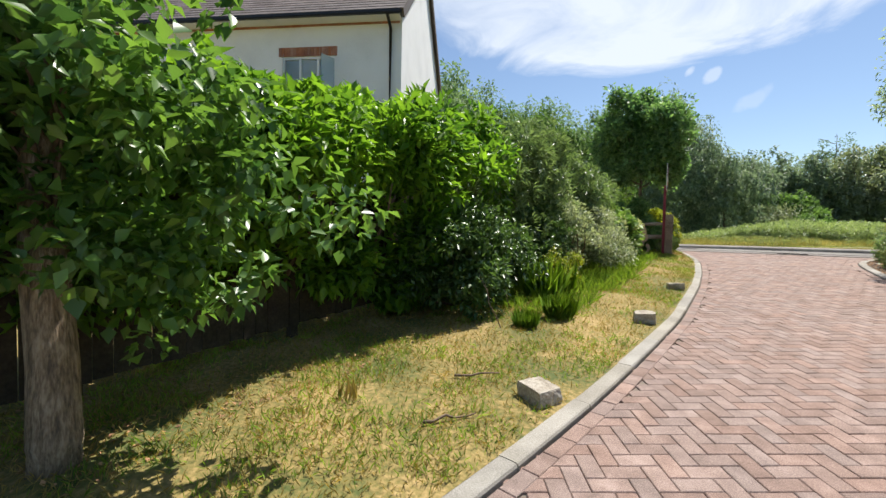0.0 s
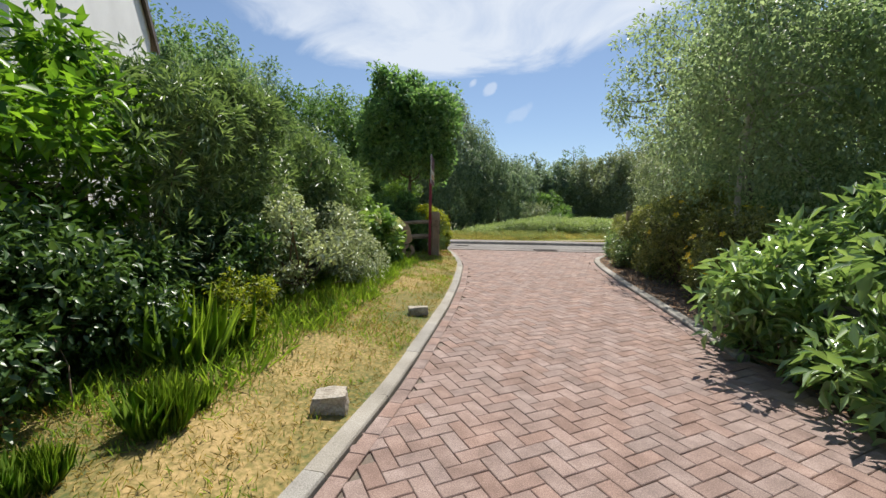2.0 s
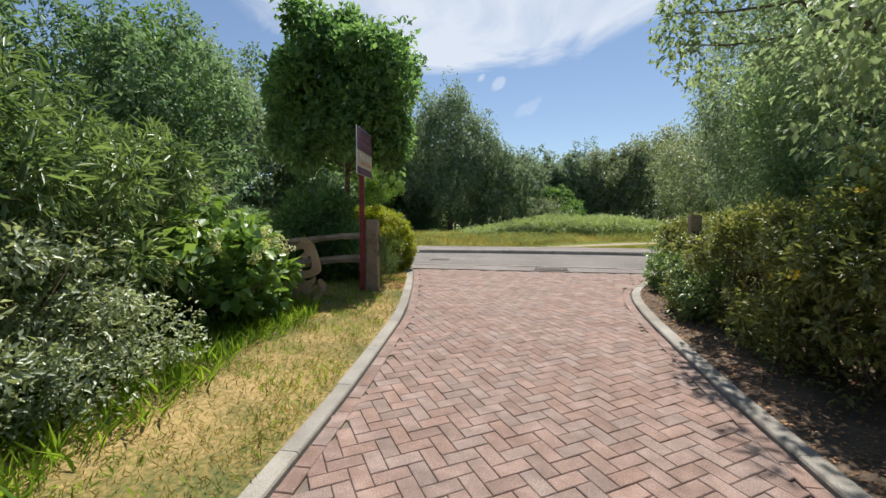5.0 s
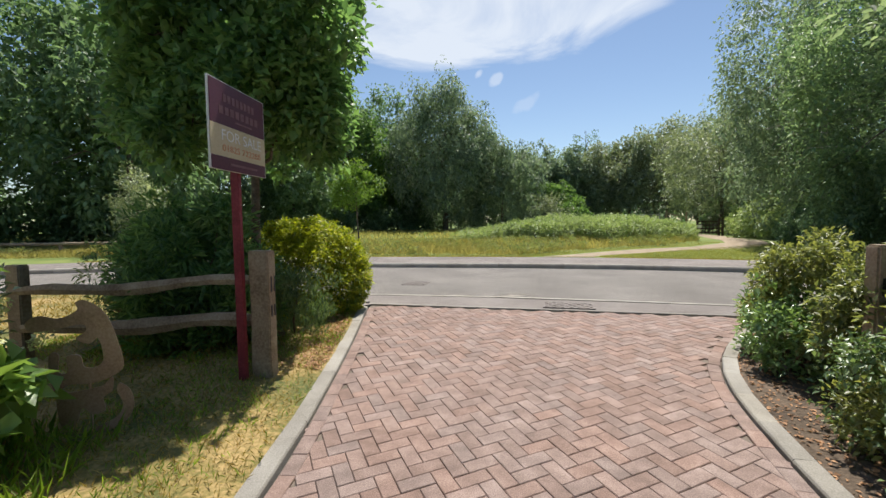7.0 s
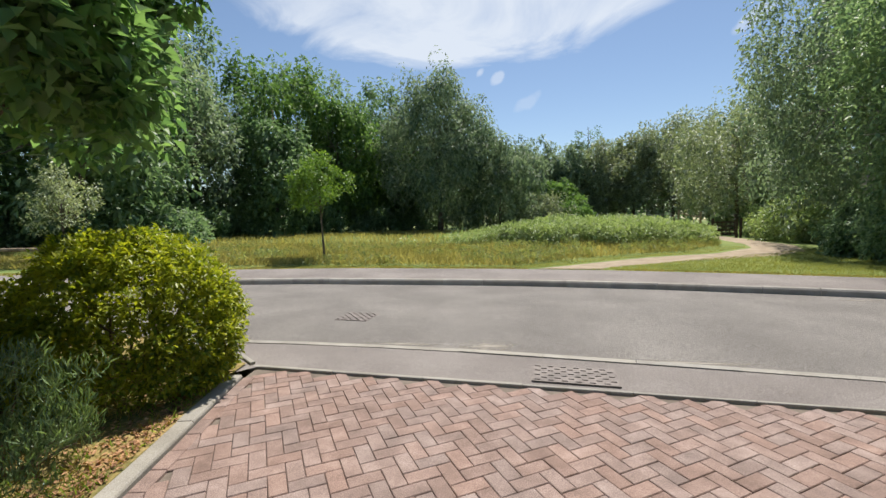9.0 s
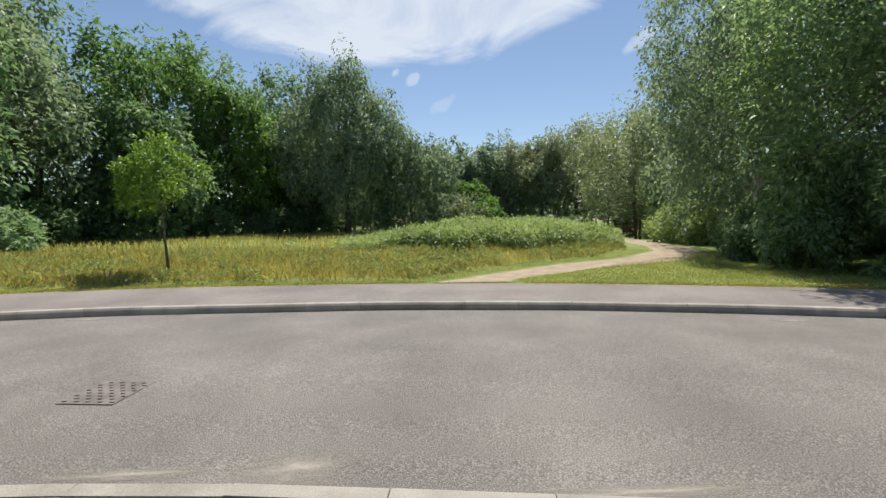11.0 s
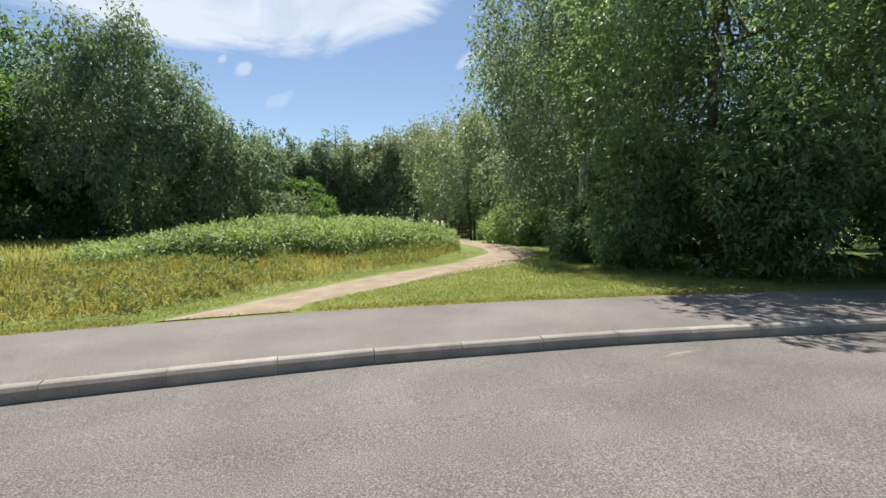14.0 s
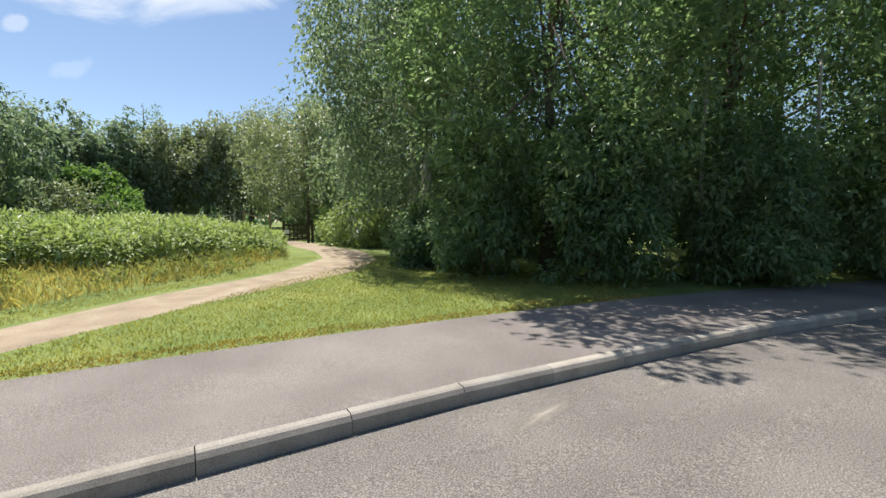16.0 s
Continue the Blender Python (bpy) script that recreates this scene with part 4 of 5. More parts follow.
# ---------------------------------------------------------------- sale board
def text_mesh(body, size, parent, mat, at, name, width=0.0, label=""):
    cu = bpy.data.curves.new(name, "FONT")
    cu.body, cu.size, cu.extrude, cu.align_x, cu.align_y = body, size, 0.0012, "CENTER", "CENTER"
    tmp = bpy.data.objects.new("tmp", cu)
    scene.collection.objects.link(tmp)
    bpy.context.view_layer.update()
    me = bpy.data.meshes.new_from_object(tmp.evaluated_get(bpy.context.evaluated_depsgraph_get()))
    bpy.data.objects.remove(tmp)
    xs = [v.co.x for v in me.vertices]
    k = width / (max(xs) - min(xs)) if width else 1.0
    for v in me.vertices:
        x, y, z = v.co
        v.co = (x * k, -z, y)
    me.materials.append(mat)
    ob = new(name, me)
    ob.parent = parent
    ob.location = at
    if label:
        ob["label"] = label
    return ob


def box(name, size, at, mat, parent, label="", bevel=0.0):
    bm = bmesh.new()
    bmesh.ops.create_cube(bm, size=1, matrix=Matrix.Diagonal((*size, 1)))
    if bevel:
        bmesh.ops.bevel(bm, geom=bm.edges[:], offset=bevel, segments=2, affect="EDGES")
    ob = part(name, bm, mat, parent, label)
    ob.location = at
    return ob


def sale_board():
    g = verge_z(-1.24, 13.55)
    rz = 93.0
    th = thing("sale_board", (-1.245, 13.56, g), "maroon and cream for-sale board on a red post", "sign", rz=rz)
    box("post", (0.05, 0.07, 2.0), (0, 0, 0.95), M["red_paint"], th, "red painted timber post", 0.004)
    w, h, zc = 0.84, 0.7, 2.16
    b = box("panel", (w, 0.012, h), (0, -0.045, zc), M["white_paint"], th, "white-edged board")
    y = -0.0085
    box("band", (w - 0.03, 0.004, 0.335), (0, y, 0.175), M["maroon"], b, "maroon field")
    box("band", (w - 0.02, 0.006, 0.245), (0, y, -0.118), M["cream"], b, "cream panel")
    box("band", (w - 0.03, 0.004, 0.105), (0, y, -0.295), M["maroon"], b, "maroon strip")
    y = -0.0135
    for z, wd in ((0.225, 0.48), (0.125, 0.6)):
        n = 8
        for i in range(n):
            box("bar", (wd / n * 0.7, 0.003, 0.062), (-wd / 2 + wd * (i + 0.5) / n, y + 0.002, z), M["faded"], b, "faded pale lettering")
    box("bar", (0.26, 0.003, 0.014), (0.06, y + 0.002, 0.06), M["faded"], b)
    text_mesh("FOR SALE", 0.125, b, M["white_paint"], (0.03, y, -0.075), "lettering", 0.6, "white capital letters")
    text_mesh("01825 722288", 0.075, b, M["orange_ink"], (0.03, y, -0.175), "lettering", 0.58, "faded orange telephone number")
    box("bar", (0.42, 0.003, 0.018), (0.05, y + 0.002, -0.295), M["faded"], b)


sale_board()


# ---------------------------------------------------------------- rusted steel animal silhouette
def steel_cutout():
    g = verge_z(-1.8, 12.6)
    th = thing("steel_sculpture", (-1.8, 12.6, g), "rust-brown cut-steel animal silhouette on the grass", "sculpture", rz=12)

    def plate(name, pts, z=0.0, label=""):
        bm = bmesh.new()
        a = [bm.verts.new((x * 0.84, z, y * 0.88)) for x, y in pts]
        b = [bm.verts.new((x * 0.84, z + 0.006, y * 0.88)) for x, y in pts]
        f = bm.faces.new(a)
        r = bm.faces.new(b[::-1])
        n = len(pts)
        for i in range(n):
            bm.faces.new((a[i], b[i], b[(i + 1) % n], a[(i + 1) % n]))
        bmesh.ops.recalc_face_normals(bm, faces=bm.faces)
        bmesh.ops.triangulate(bm, faces=bm.faces[:])
        return part(name, bm, M["corten"], th, label)

    def spline(pts, n=6):
        out = []
        m = len(pts)
        for i in range(m):
            p0, p1, p2, p3 = (Vector(pts[(i + k) % m]) for k in (-1, 0, 1, 2))
            for j in range(n):
                t = j / n
                q = 0.5 * (2 * p1 + (p2 - p0) * t + (2 * p0 - 5 * p1 + 4 * p2 - p3) * t * t + (3 * p1 - p0 - 3 * p2 + p3) * t ** 3)
                out.append((q.x, q.y))
        return out
    # head and back curling round the forelegs
    plate("plate", spline([(-0.4, 0.84), (-0.3, 0.9), (-0.14, 0.88), (0.0, 0.94), (-0.01, 1.0), (0.08, 1.01), (0.22, 0.9), (0.3, 0.68), (0.33, 0.5), (0.24, 0.42), (0.08, 0.37), (-0.1, 0.36), (-0.2, 0.3), (-0.24, 0.44), (-0.23, 0.6), (-0.16, 0.6), (-0.17, 0.47), (-0.1, 0.46), (-0.1, 0.58), (0.0, 0.59), (0.03, 0.5), (0.12, 0.5), (0.18, 0.56), (0.15, 0.72), (0.08, 0.68), (-0.02, 0.72), (0.06, 0.78), (0.03, 0.83), (-0.16, 0.8), (-0.34, 0.78)], 5), 0.0, "rusted back and head")
    plate("plate", spline([(-0.2, 0.27), (-0.06, 0.3), (0.14, 0.34), (0.23, 0.41), (0.22, 0.3), (0.15, 0.25), (0.16, 0.15), (0.06, 0.12), (-0.02, 0.17), (-0.06, 0.06), (-0.15, 0.0), (-0.2, 0.08)]), 0.012, "rusted haunch")
    plate("plate", spline([(0.3, 0.37), (0.38, 0.31), (0.4, 0.18), (0.32, 0.06), (0.14, -0.02), (0.1, 0.02), (0.26, 0.1), (0.32, 0.2), (0.28, 0.3)]), -0.01, "rusted tail")
    box("stake", (0.012, 0.012, 0.5), (0.04, 0.02, 0.12), M["corten"], th)


steel_cutout()

# shrubs and tree at the mouth, left
shrub("fence_shrub", "dark lance-leaved shrub behind the rail fence", "shrub", (-2.35, 14.45, verge_z(-2.35, 14.45)), (0.82, 0.55, 0.98), 340, 42, 0.15, 0.12, 0.22, M["street_leaf"], up=0.3, out=1.1, stems=14, lump=0.3)
shrub("fence_shrub", "twiggy olive-green shrub behind the rail fence", "shrub", (-3.3, 14.7, verge_z(-3.3, 14.7)), (0.5, 0.5, 0.75), 90, 34, 0.13, 0.08, 0.25, M["narrow"], stems=14, lump=0.45)
shrub("golden_bush", "rounded clipped bush with golden yellow top", "bush", (-1.95, 16.25, verge_z(-1.95, 16.25)), (0.92, 0.85, 0.82), 620, 56, 0.09, 0.05, 0.5, M["golden"], up=0.9, stems=8, lump=0.05, power=0.3)
shrub("rosemary", "fine-leaved grey-green upright bush", "bush", (-1.42, 14.8, verge_z(-1.42, 14.8)), (0.42, 0.42, 0.52), 130, 50, 0.08, 0.06, 0.12, M["narrow"], up=0.3, out=0.5, hang=-1.0, stems=8, lump=0.2)
tree("street_tree", "rounded street tree with dense dark green leaves", (-2.15, 15.3, verge_z(-2.15, 15.3)), 3.9, 0.07, (1.42, 1.3, 1.65), 3.45, 760, 42, 0.2, 0.12, 0.58, M["street_leaf"], M["bark"], hang=0.0, n_limbs=26, lump=0.3, low=-0.85)

# ================================================================ things along the drive, right
bank("laurel", "glossy large-leaved laurel bush beside the drive", "bush", 2.8, 7.3, table((3, 4.2), (5, 4.15), (6.5, 4.0), (7.4, 3.6)), table((3, 1.65), (5, 1.58), (6.5, 1.42), (7.4, 0.95)), table((3, 1.0), (4.5, 1.0), (5.5, 0.95), (6.5, 0.8), (7.4, 0.42)),
     760, 26, 0.16, 0.15, 0.34, M["laurel"], base=lambda y: rise(y) + 0.05, up=0.9, out=0.9, stems=16, seed=3.0, fold=0.15, droop=0.3)


def flowering_bush(at, semi, n, flowers):
    th = shrub("hypericum", "bush dotted with open yellow flowers", "bush", at, semi, n, 44, 0.13, 0.06, 0.45, M["clipped"], stems=14, lump=0.3)
    inv = th.matrix_world.inverted()
    for k in range(flowers):
        bm = bmesh.new()
        hub = bm.verts.new((0, 0, 0))
        d = Vector(unit(1)[0])
        d.z = abs(d.z) * 0.9 - 0.15
        d.x = -abs(d.x) if random.random() < 0.75 else d.x
        d.normalize()
        c = Vector(at) + Vector((0, 0, semi[2] * 0.62)) + Vector((d.x * semi[0], d.y * semi[1], d.z * semi[2])) * 1.06
        q = (d + Vector((-0.2, -0.5, 0.4))).to_track_quat("Z", "Y")
        r = random.uniform(0.034, 0.05)
        hub.co = inv @ c
        for j in range(5):
            a = j * math.tau / 5
            pts = [(r * 0.6 * math.cos(a - 0.5), r * 0.6 * math.sin(a - 0.5), 0.004), (r * math.cos(a - 0.3), r * math.sin(a - 0.3), 0.009), (r * math.cos(a + 0.3), r * math.sin(a + 0.3), 0.009), (r * 0.6 * math.cos(a + 0.5), r * 0.6 * math.sin(a + 0.5), 0.004)]
            bm.faces.new([hub] + [bm.verts.new(inv @ (c + q @ Vector(p))) for p in pts])
        part("flower", bm, M["yellow"], th, "yellow five-petalled flower")


flowering_bush((3.8, 9.0, bed_z(3.8, 9.0)), (0.72, 0.8, 0.8), 240, 26)
flowering_bush((3.65, 10.4, bed_z(3.65, 10.4)), (0.62, 0.8, 1.0), 240, 14)
bank("clipped_hedge", "clipped reddish-green hedge beside the drive", "hedge", 10.6, 13.1, const(3.82), const(0.72), table((10.6, 1.1), (12, 1.15), (13.1, 1.1)),
     460, 62, 0.12, 0.05, 0.5, M["clipped"], base=lambda y: bed_z(4.0, y), stems=26, seed=1.0)
bank("clipped_hedge", "clipped hedge thinning to bare stems at its foot", "hedge", 13.3, 15.5, table((13.3, 4.1), (15.5, 4.5)), const(0.72), table((13.3, 1.05), (14.5, 1.05), (15.5, 0.95)),
     360, 60, 0.12, 0.055, 0.5, M["clipped"], base=lambda y: bed_z(4.2, y) + 0.25, stems=60, seed=6.0, stem_r=0.014)
shrub("low_shrub", "low glossy green shrub spilling to the kerb", "shrub", (3.62, 14.35, bed_z(3.62, 14.35)), (0.3, 0.6, 0.42), 110, 40, 0.1, 0.055, 0.5, M["laurel"], stems=8, lump=0.35)
shrub("low_shrub", "low shrub with small dull green leaves", "shrub", (3.35, 12.7, bed_z(3.35, 12.7)), (0.32, 0.7, 0.45), 130, 40, 0.1, 0.045, 0.5, M["narrow"], stems=8, lump=0.35)
tree("birch", "slender birch with pale bark and airy leaves", (3.95, 9.75, bed_z(3.95, 9.75)), 5.0, 0.05, (1.3, 1.4, 2.15), 2.95, 470, 46, 0.24, 0.07, 0.6, M["birch_lifted"], M["white_bark"], hang=0.5, n_limbs=26, lump=0.45, low=-0.9, power=0.5, lean=(0.35, 0.1))
tree("ash_tree", "grey-green tree arching over the drive", (5.6, 12.4, bed_z(5.6, 12.4)), 4.6, 0.1, (2.5, 2.3, 2.3), 4.0, 430, 44, 0.28, 0.1, 0.42, M["birch_lifted"], M["bark"], hang=0.0, n_limbs=26, lump=0.5, low=-0.6, power=0.5)
tree("garden_tree", "dense green tree behind the planting bed", (7.4, 8.2, bed_z(7.4, 8.2)), 5.0, 0.12, (2.4, 2.8, 3.4), 4.0, 480, 40, 0.36, 0.13, 0.5, M["tree_lifted"], M["bark"], n_limbs=20)
tree("garden_tree", "dense green tree behind the planting bed", (7.0, 3.6, bed_z(7.0, 3.6)), 5.0, 0.12, (2.2, 2.6, 3.2), 3.8, 380, 40, 0.36, 0.13, 0.5, M["tree_lifted"], M["bark"], n_limbs=20)
bank("bed_shrubs", "dark shrubs filling the back of the planting bed", "shrub", 5.5, 15.2, const(6.0), const(1.2), const(1.0), 420, 50, 0.24, 0.09, 0.45, M["dark_leaf"], base=lambda y: bed_z(6.0, y), stems=20, seed=8.0)


# ---------------------------------------------------------------- white house
def house():
    C, G_, F_ = Vector((-6.45, 8.15)), Vector((-0.423, 0.906)), Vector((-0.906, -0.423))
    ang = math.degrees(math.atan2(-F_.y, -F_.x))
    g = rise(8)
    th = thing("house", (C.x, C.y, g), "white rendered house with brick bands and tiled roof", "house", rz=ang)
    # local x runs right along the front towards the corner at 0, y runs back along the gable
    depth, length, eave = 6.0, 9.0, 5.75 - g
    ridge_y, ridge_z = depth / 2, eave + depth / 2 * 0.9
    wx0, wx1, wz0, wz1 = -3.0, -1.62, 3.62 - g, 4.68 - g
    bm = bmesh.new()
    t = 0.25
    for (x0, x1, z0, z1) in ((-length, wx0, -0.3, eave), (wx1, 0, -0.3, eave), (wx0, wx1, -0.3, wz0), (wx0, wx1, wz1, eave)):
        bmesh.ops.create_cube(bm, size=1, matrix=Matrix.Translation(((x0 + x1) / 2, t / 2, (z0 + z1) / 2)) @ Matrix.Diagonal((x1 - x0, t, z1 - z0, 1)))
        part("front_wall", bm, M["render"], th)
        bm = bmesh.new()
    bm.free()
    for name, x in (("gable_wall", 0.0), ("gable_wall", -length)):
        bm = bmesh.new()
        prof = [(t if x == 0 else 0, -0.3), (depth, -0.3), (depth, eave), (ridge_y, ridge_z), (0.0 if x else t, eave + 0.0)]
        a = [bm.verts.new((x - 0.002, y, z)) for y, z in prof]
        b = [bm.verts.new((x - t, y, z)) for y, z in prof]
        bm.faces.new(a)
        bm.faces.new(b[::-1])
        for i in range(5):
            bm.faces.new((a[i], b[i], b[(i + 1) % 5], a[(i + 1) % 5]))
        bmesh.ops.recalc_face_normals(bm, faces=bm.faces)
        part(name, bm, M["render"], th)
    bm = bmesh.new()
    bmesh.ops.create_cube(bm, size=1, matrix=Matrix.Translation((-length / 2, depth - 0.1, eave / 2)) @ Matrix.Diagonal((length - 0.6, 0.2, eave, 1)))
    part("back_wall", bm, M["render"], th)
    roof = None
    for s in (-1, 1):
        y0 = -0.35 if s < 0 else depth + 0.35
        z0 = eave - 0.3 * 0.9
        bm = bmesh.new()
        v = [(0.12, y0, z0), (0.12, ridge_y, ridge_z + 0.05), (-length - 0.12, ridge_y, ridge_z + 0.05), (-length - 0.12, y0, z0)]
        a = [bm.verts.new(p) for p in v]
        b = [bm.verts.new((p[0], p[1], p[2] + 0.09)) for p in v]
        bm.faces.new(a[::-1])
        bm.faces.new(b)
        for i in range(4):
            bm.faces.new((a[i], a[(i + 1) % 4], b[(i + 1) % 4], b[i]))
        bmesh.ops.recalc_face_normals(bm, faces=bm.faces)
        roof = part("roof", bm, M["roof_tile"], th, "brown tiled roof slope")
        if s < 0:
            rows = 9
            for r in range(rows):
                f = r / 22
                yy, zz = y0 + (ridge_y - y0) * f, z0 + (ridge_z + 0.05 - z0) * f + 0.1
                bm = bmesh.new()
                for i in range(int(length / 0.3)):
                    bmesh.ops.create_cube(bm, size=1, matrix=Matrix.Translation((-0.02 - i * 0.3, yy + 0.08, zz + 0.05)) @ Matrix.Rotation(radians(38), 4, "X") @ Matrix.Diagonal((0.29, 0.3, 0.018, 1)))
                part("tile_course", bm, M["roof_tile"], roof)
        bm = bmesh.new()
        p0, p1 = Vector((0.1, y0, z0 - 0.04)), Vector((0.1, ridge_y, ridge_z - 0.02))
        d = p1 - p0
        bmesh.ops.create_cube(bm, size=1, matrix=Matrix.Translation((p0 + p1) / 2) @ d.to_track_quat("Y", "Z").to_matrix().to_4x4() @ Matrix.Diagonal((0.05, d.length, 0.2, 1)))
        part("bargeboard", bm, M["board_brown"], th, "dark brown bargeboard")
    box("gutter", (length + 0.1, 0.11, 0.09), (-length / 2, -0.4, eave - 0.28), M["plastic_black"], th, "black gutter", 0.02)
    box("soffit", (length, 0.34, 0.03), (-length / 2, -0.17, eave - 0.3), M["white_paint"], th)
    bm = bmesh.new()
    tube(bm, [(-0.26, -0.06, -0.2), (-0.26, -0.06, eave - 0.5), (-0.26, -0.38, eave - 0.34)], [0.036, 0.036, 0.036], 10)
    part("downpipe", bm, M["plastic_black"], th, "black downpipe", True)
    # brick band under the eaves and soldier course over the window
    me = bpy.data.meshes.new("brick")
    bm = bmesh.new()
    bmesh.ops.create_cube(bm, size=1, matrix=Matrix.Diagonal((0.215, 0.02, 0.065, 1)))
    bm.to_mesh(me)
    bm.free()
    me.materials.append(M["red_brick"])
    for r in range(2):
        for i in range(int(length / 0.225)):
            ob = new("brick", me)
            ob.parent = th
            ob.location = (-0.16 - i * 0.225 - 0.11 * r, -0.008, 5.42 - g + r * 0.075)
    for i in range(int((wx1 - wx0 + 0.15) / 0.075)):
        ob = new("brick", me)
        ob.parent = th
        ob.matrix_local = Matrix.Translation((wx0 - 0.05 + i * 0.075, -0.01, wz1 + 0.11)) @ Matrix.Rotation(radians(90), 4, "Y")
    win = new("window")
    win.parent = th
    win["label"] = "white casement window with two open sashes"
    win.location = ((wx0 + wx1) / 2, 0.05, wz0)
    w, h = wx1 - wx0, wz1 - wz0
    for x in (-w / 2 + 0.03, -w / 6, w / 6, w / 2 - 0.03):
        box("frame", (0.055, 0.07, h), (x, 0, h / 2), M["white_paint"], win)
    for z in (0.03, h - 0.03):
        box("frame", (w, 0.072, 0.055), (0, 0, z), M["white_paint"], win)
    box("sill", (w + 0.12, 0.16, 0.04), (0, -0.06, -0.02), M["white_paint"], win)
    box("pane", (w, 0.008, h), (0, 0.02, h / 2), M["glass"], win)
    for x, a in ((-w / 2 + 0.02, -62), (w / 2 - 0.02, 62)):
        sw = w / 3
        s = new("sash")
        s.parent = win
        s["label"] = "open white sash"
        s.matrix_local = Matrix.Translation((x, -0.04, h / 2)) @ Matrix.Rotation(radians(a if a < 0 else a), 4, "Z")
        q = 1 if a < 0 else -1
        bm = bmesh.new()
        for dx, dz, sx, sz in ((0.03, 0, 0.05, h - 0.1), (sw - 0.03, 0, 0.05, h - 0.1), (sw / 2, h / 2 - 0.075, sw, 0.05), (sw / 2, -h / 2 + 0.075, sw, 0.05)):
            bmesh.ops.create_cube(bm, size=1, matrix=s.matrix_local @ Matrix.Translation((q * dx, 0, dz)) @ Matrix.Diagonal((sx, 0.05, sz, 1)))
        bpy.data.objects.remove(s)
        part("sash", bm, M["white_paint"], win, "open white sash")
        bm = bmesh.new()
        bmesh.ops.create_cube(bm, size=1, matrix=Matrix.Translation((x, -0.04, h / 2)) @ Matrix.Rotation(radians(a), 4, "Z") @ Matrix.Translation((q * sw / 2, 0, 0)) @ Matrix.Diagonal((sw - 0.06, 0.008, h - 0.16, 1)))
        part("pane", bm, M["glass"], win)
    # dim room behind the window
    bm = bmesh.new()
    bmesh.ops.create_cube(bm, size=1, matrix=Matrix.Translation(((wx0 + wx1) / 2, 1.6, (wz0 + wz1) / 2)) @ Matrix.Diagonal((2.6, 2.4, 2.0, 1)))
    bmesh.ops.delete(bm, geom=[f for f in bm.faces if f.normal.y < -0.5], context="FACES")
    part("room", bm, M["render"], th)


house()


# ================================================================ across the road
def far_tree(kind, label, x, y, h, w, mat, hang=0.0, size=0.42, n=230, per=46, low=-1.0, lump=0.28, bark="bark", group="woodland trees", z0=None, aspect=0.5, power=0.42):
    z = field_z(x, y) if z0 is None else z0
    return tree(kind, label, (x, y, z), h * 0.72, h * 0.016, (w * 1.08, w * 1.08, h * 0.47), h * 0.54, n, per, w * 0.15, size, aspect, mat, M[bark], hang=hang, n_limbs=10, lump=lump, low=low, group=group, power=power, far=True)


# the weeping birch in the meadow and the young tree by the footway
far_tree("weeping_birch", "large weeping birch at the meadow's far side", -5.9, 61.0, 16.6, 5.9, M["birch"], 0.9, 0.34, 560, 60, lump=0.3, group="meadow trees")
far_tree("weeping_birch", "birch with drooping outer branches beside a larger one", 0.8, 62.5, 10.5, 4.2, M["birch"], 0.9, 0.36, 200, 50, group="meadow trees")
tree("sapling", "slim young tree with sparse bright leaves", (-4.78, 26.87, field_z(-4.78, 26.87)), 3.0, 0.035, (1.0, 1.0, 1.05), 2.5, 120, 34, 0.17, 0.1, 0.55, M["tree_light"], M["bark"], n_limbs=18, lump=0.5, low=-0.7, power=0.55, lean=(-0.15, 0.05))

tree("young_tree", "small pale-leaved tree with several thin stems", (-13.4, 25.4, field_z(-13.4, 25.4)), 2.2, 0.05, (0.95, 0.9, 1.25), 1.95, 90, 34, 0.2, 0.1, 0.45, M["silver"], M["bark"], n_limbs=14, lump=0.5, low=-0.7)

# woodland wall on the left
random.seed(21)
LEFT_WOOD = ((-21.5, 33.5, 14.5, 4.6), (-27, 37, 17, 5.5), (-25, 43, 15.5, 5), (-30, 30, 16, 5.5), (-36, 26, 17, 6), (-27.5, 50, 19, 6), (-23, 56, 18.5, 5.6), (-32, 44, 20, 6.5), (-22, 64, 20, 6.5), (-17.5, 60, 14.5, 4.6), (-16, 70, 18.5, 5.6), (-12.5, 66, 10.5, 4), (-11, 76, 16, 5.5), (-42, 34, 19, 7), (-40, 20, 17, 6), (-19.5, 50, 10, 3.8), (-46, 14, 18, 7), (-38, 52, 21, 7))
for i, (x, y, h, w) in enumerate(LEFT_WOOD):
    mat = (M["tree"], M["oak"], M["birch"], M["tree"], M["oak"])[i % 5]
    far_tree("woodland_tree", ("tall leafy tree in the woodland edge", "broad oak rising behind the woodland edge", "pale-leaved birch in the woodland edge")[(0, 1, 2, 0, 1)[i % 5]], x, y, h, w, mat, 0.3, 0.4 if y < 52 else 0.46, 230, 46, low=-1.0)
# dark undergrowth closing the wood's foot
for x, y, w, h in ((-20, 37, 3, 1.3), (-22.5, 42, 3.5, 1.6), (-24.5, 34, 3.5, 1.5), (-21, 48, 3, 1.4), (-18, 55, 3, 1.8), (-13.5, 60, 3, 1.7), (-9.5, 63, 2.6, 1.6), (-29, 32.5, 4, 1.6), (-35, 29, 4, 1.7)):
    shrub("undergrowth", "bramble and nettles along the foot of the wood", "shrub", (x, y, field_z(x, y)), (w, w * 0.7, h), 110, 34, 0.5, 0.3, 0.5, M["tree"], stems=0, group="woodland undergrowth")

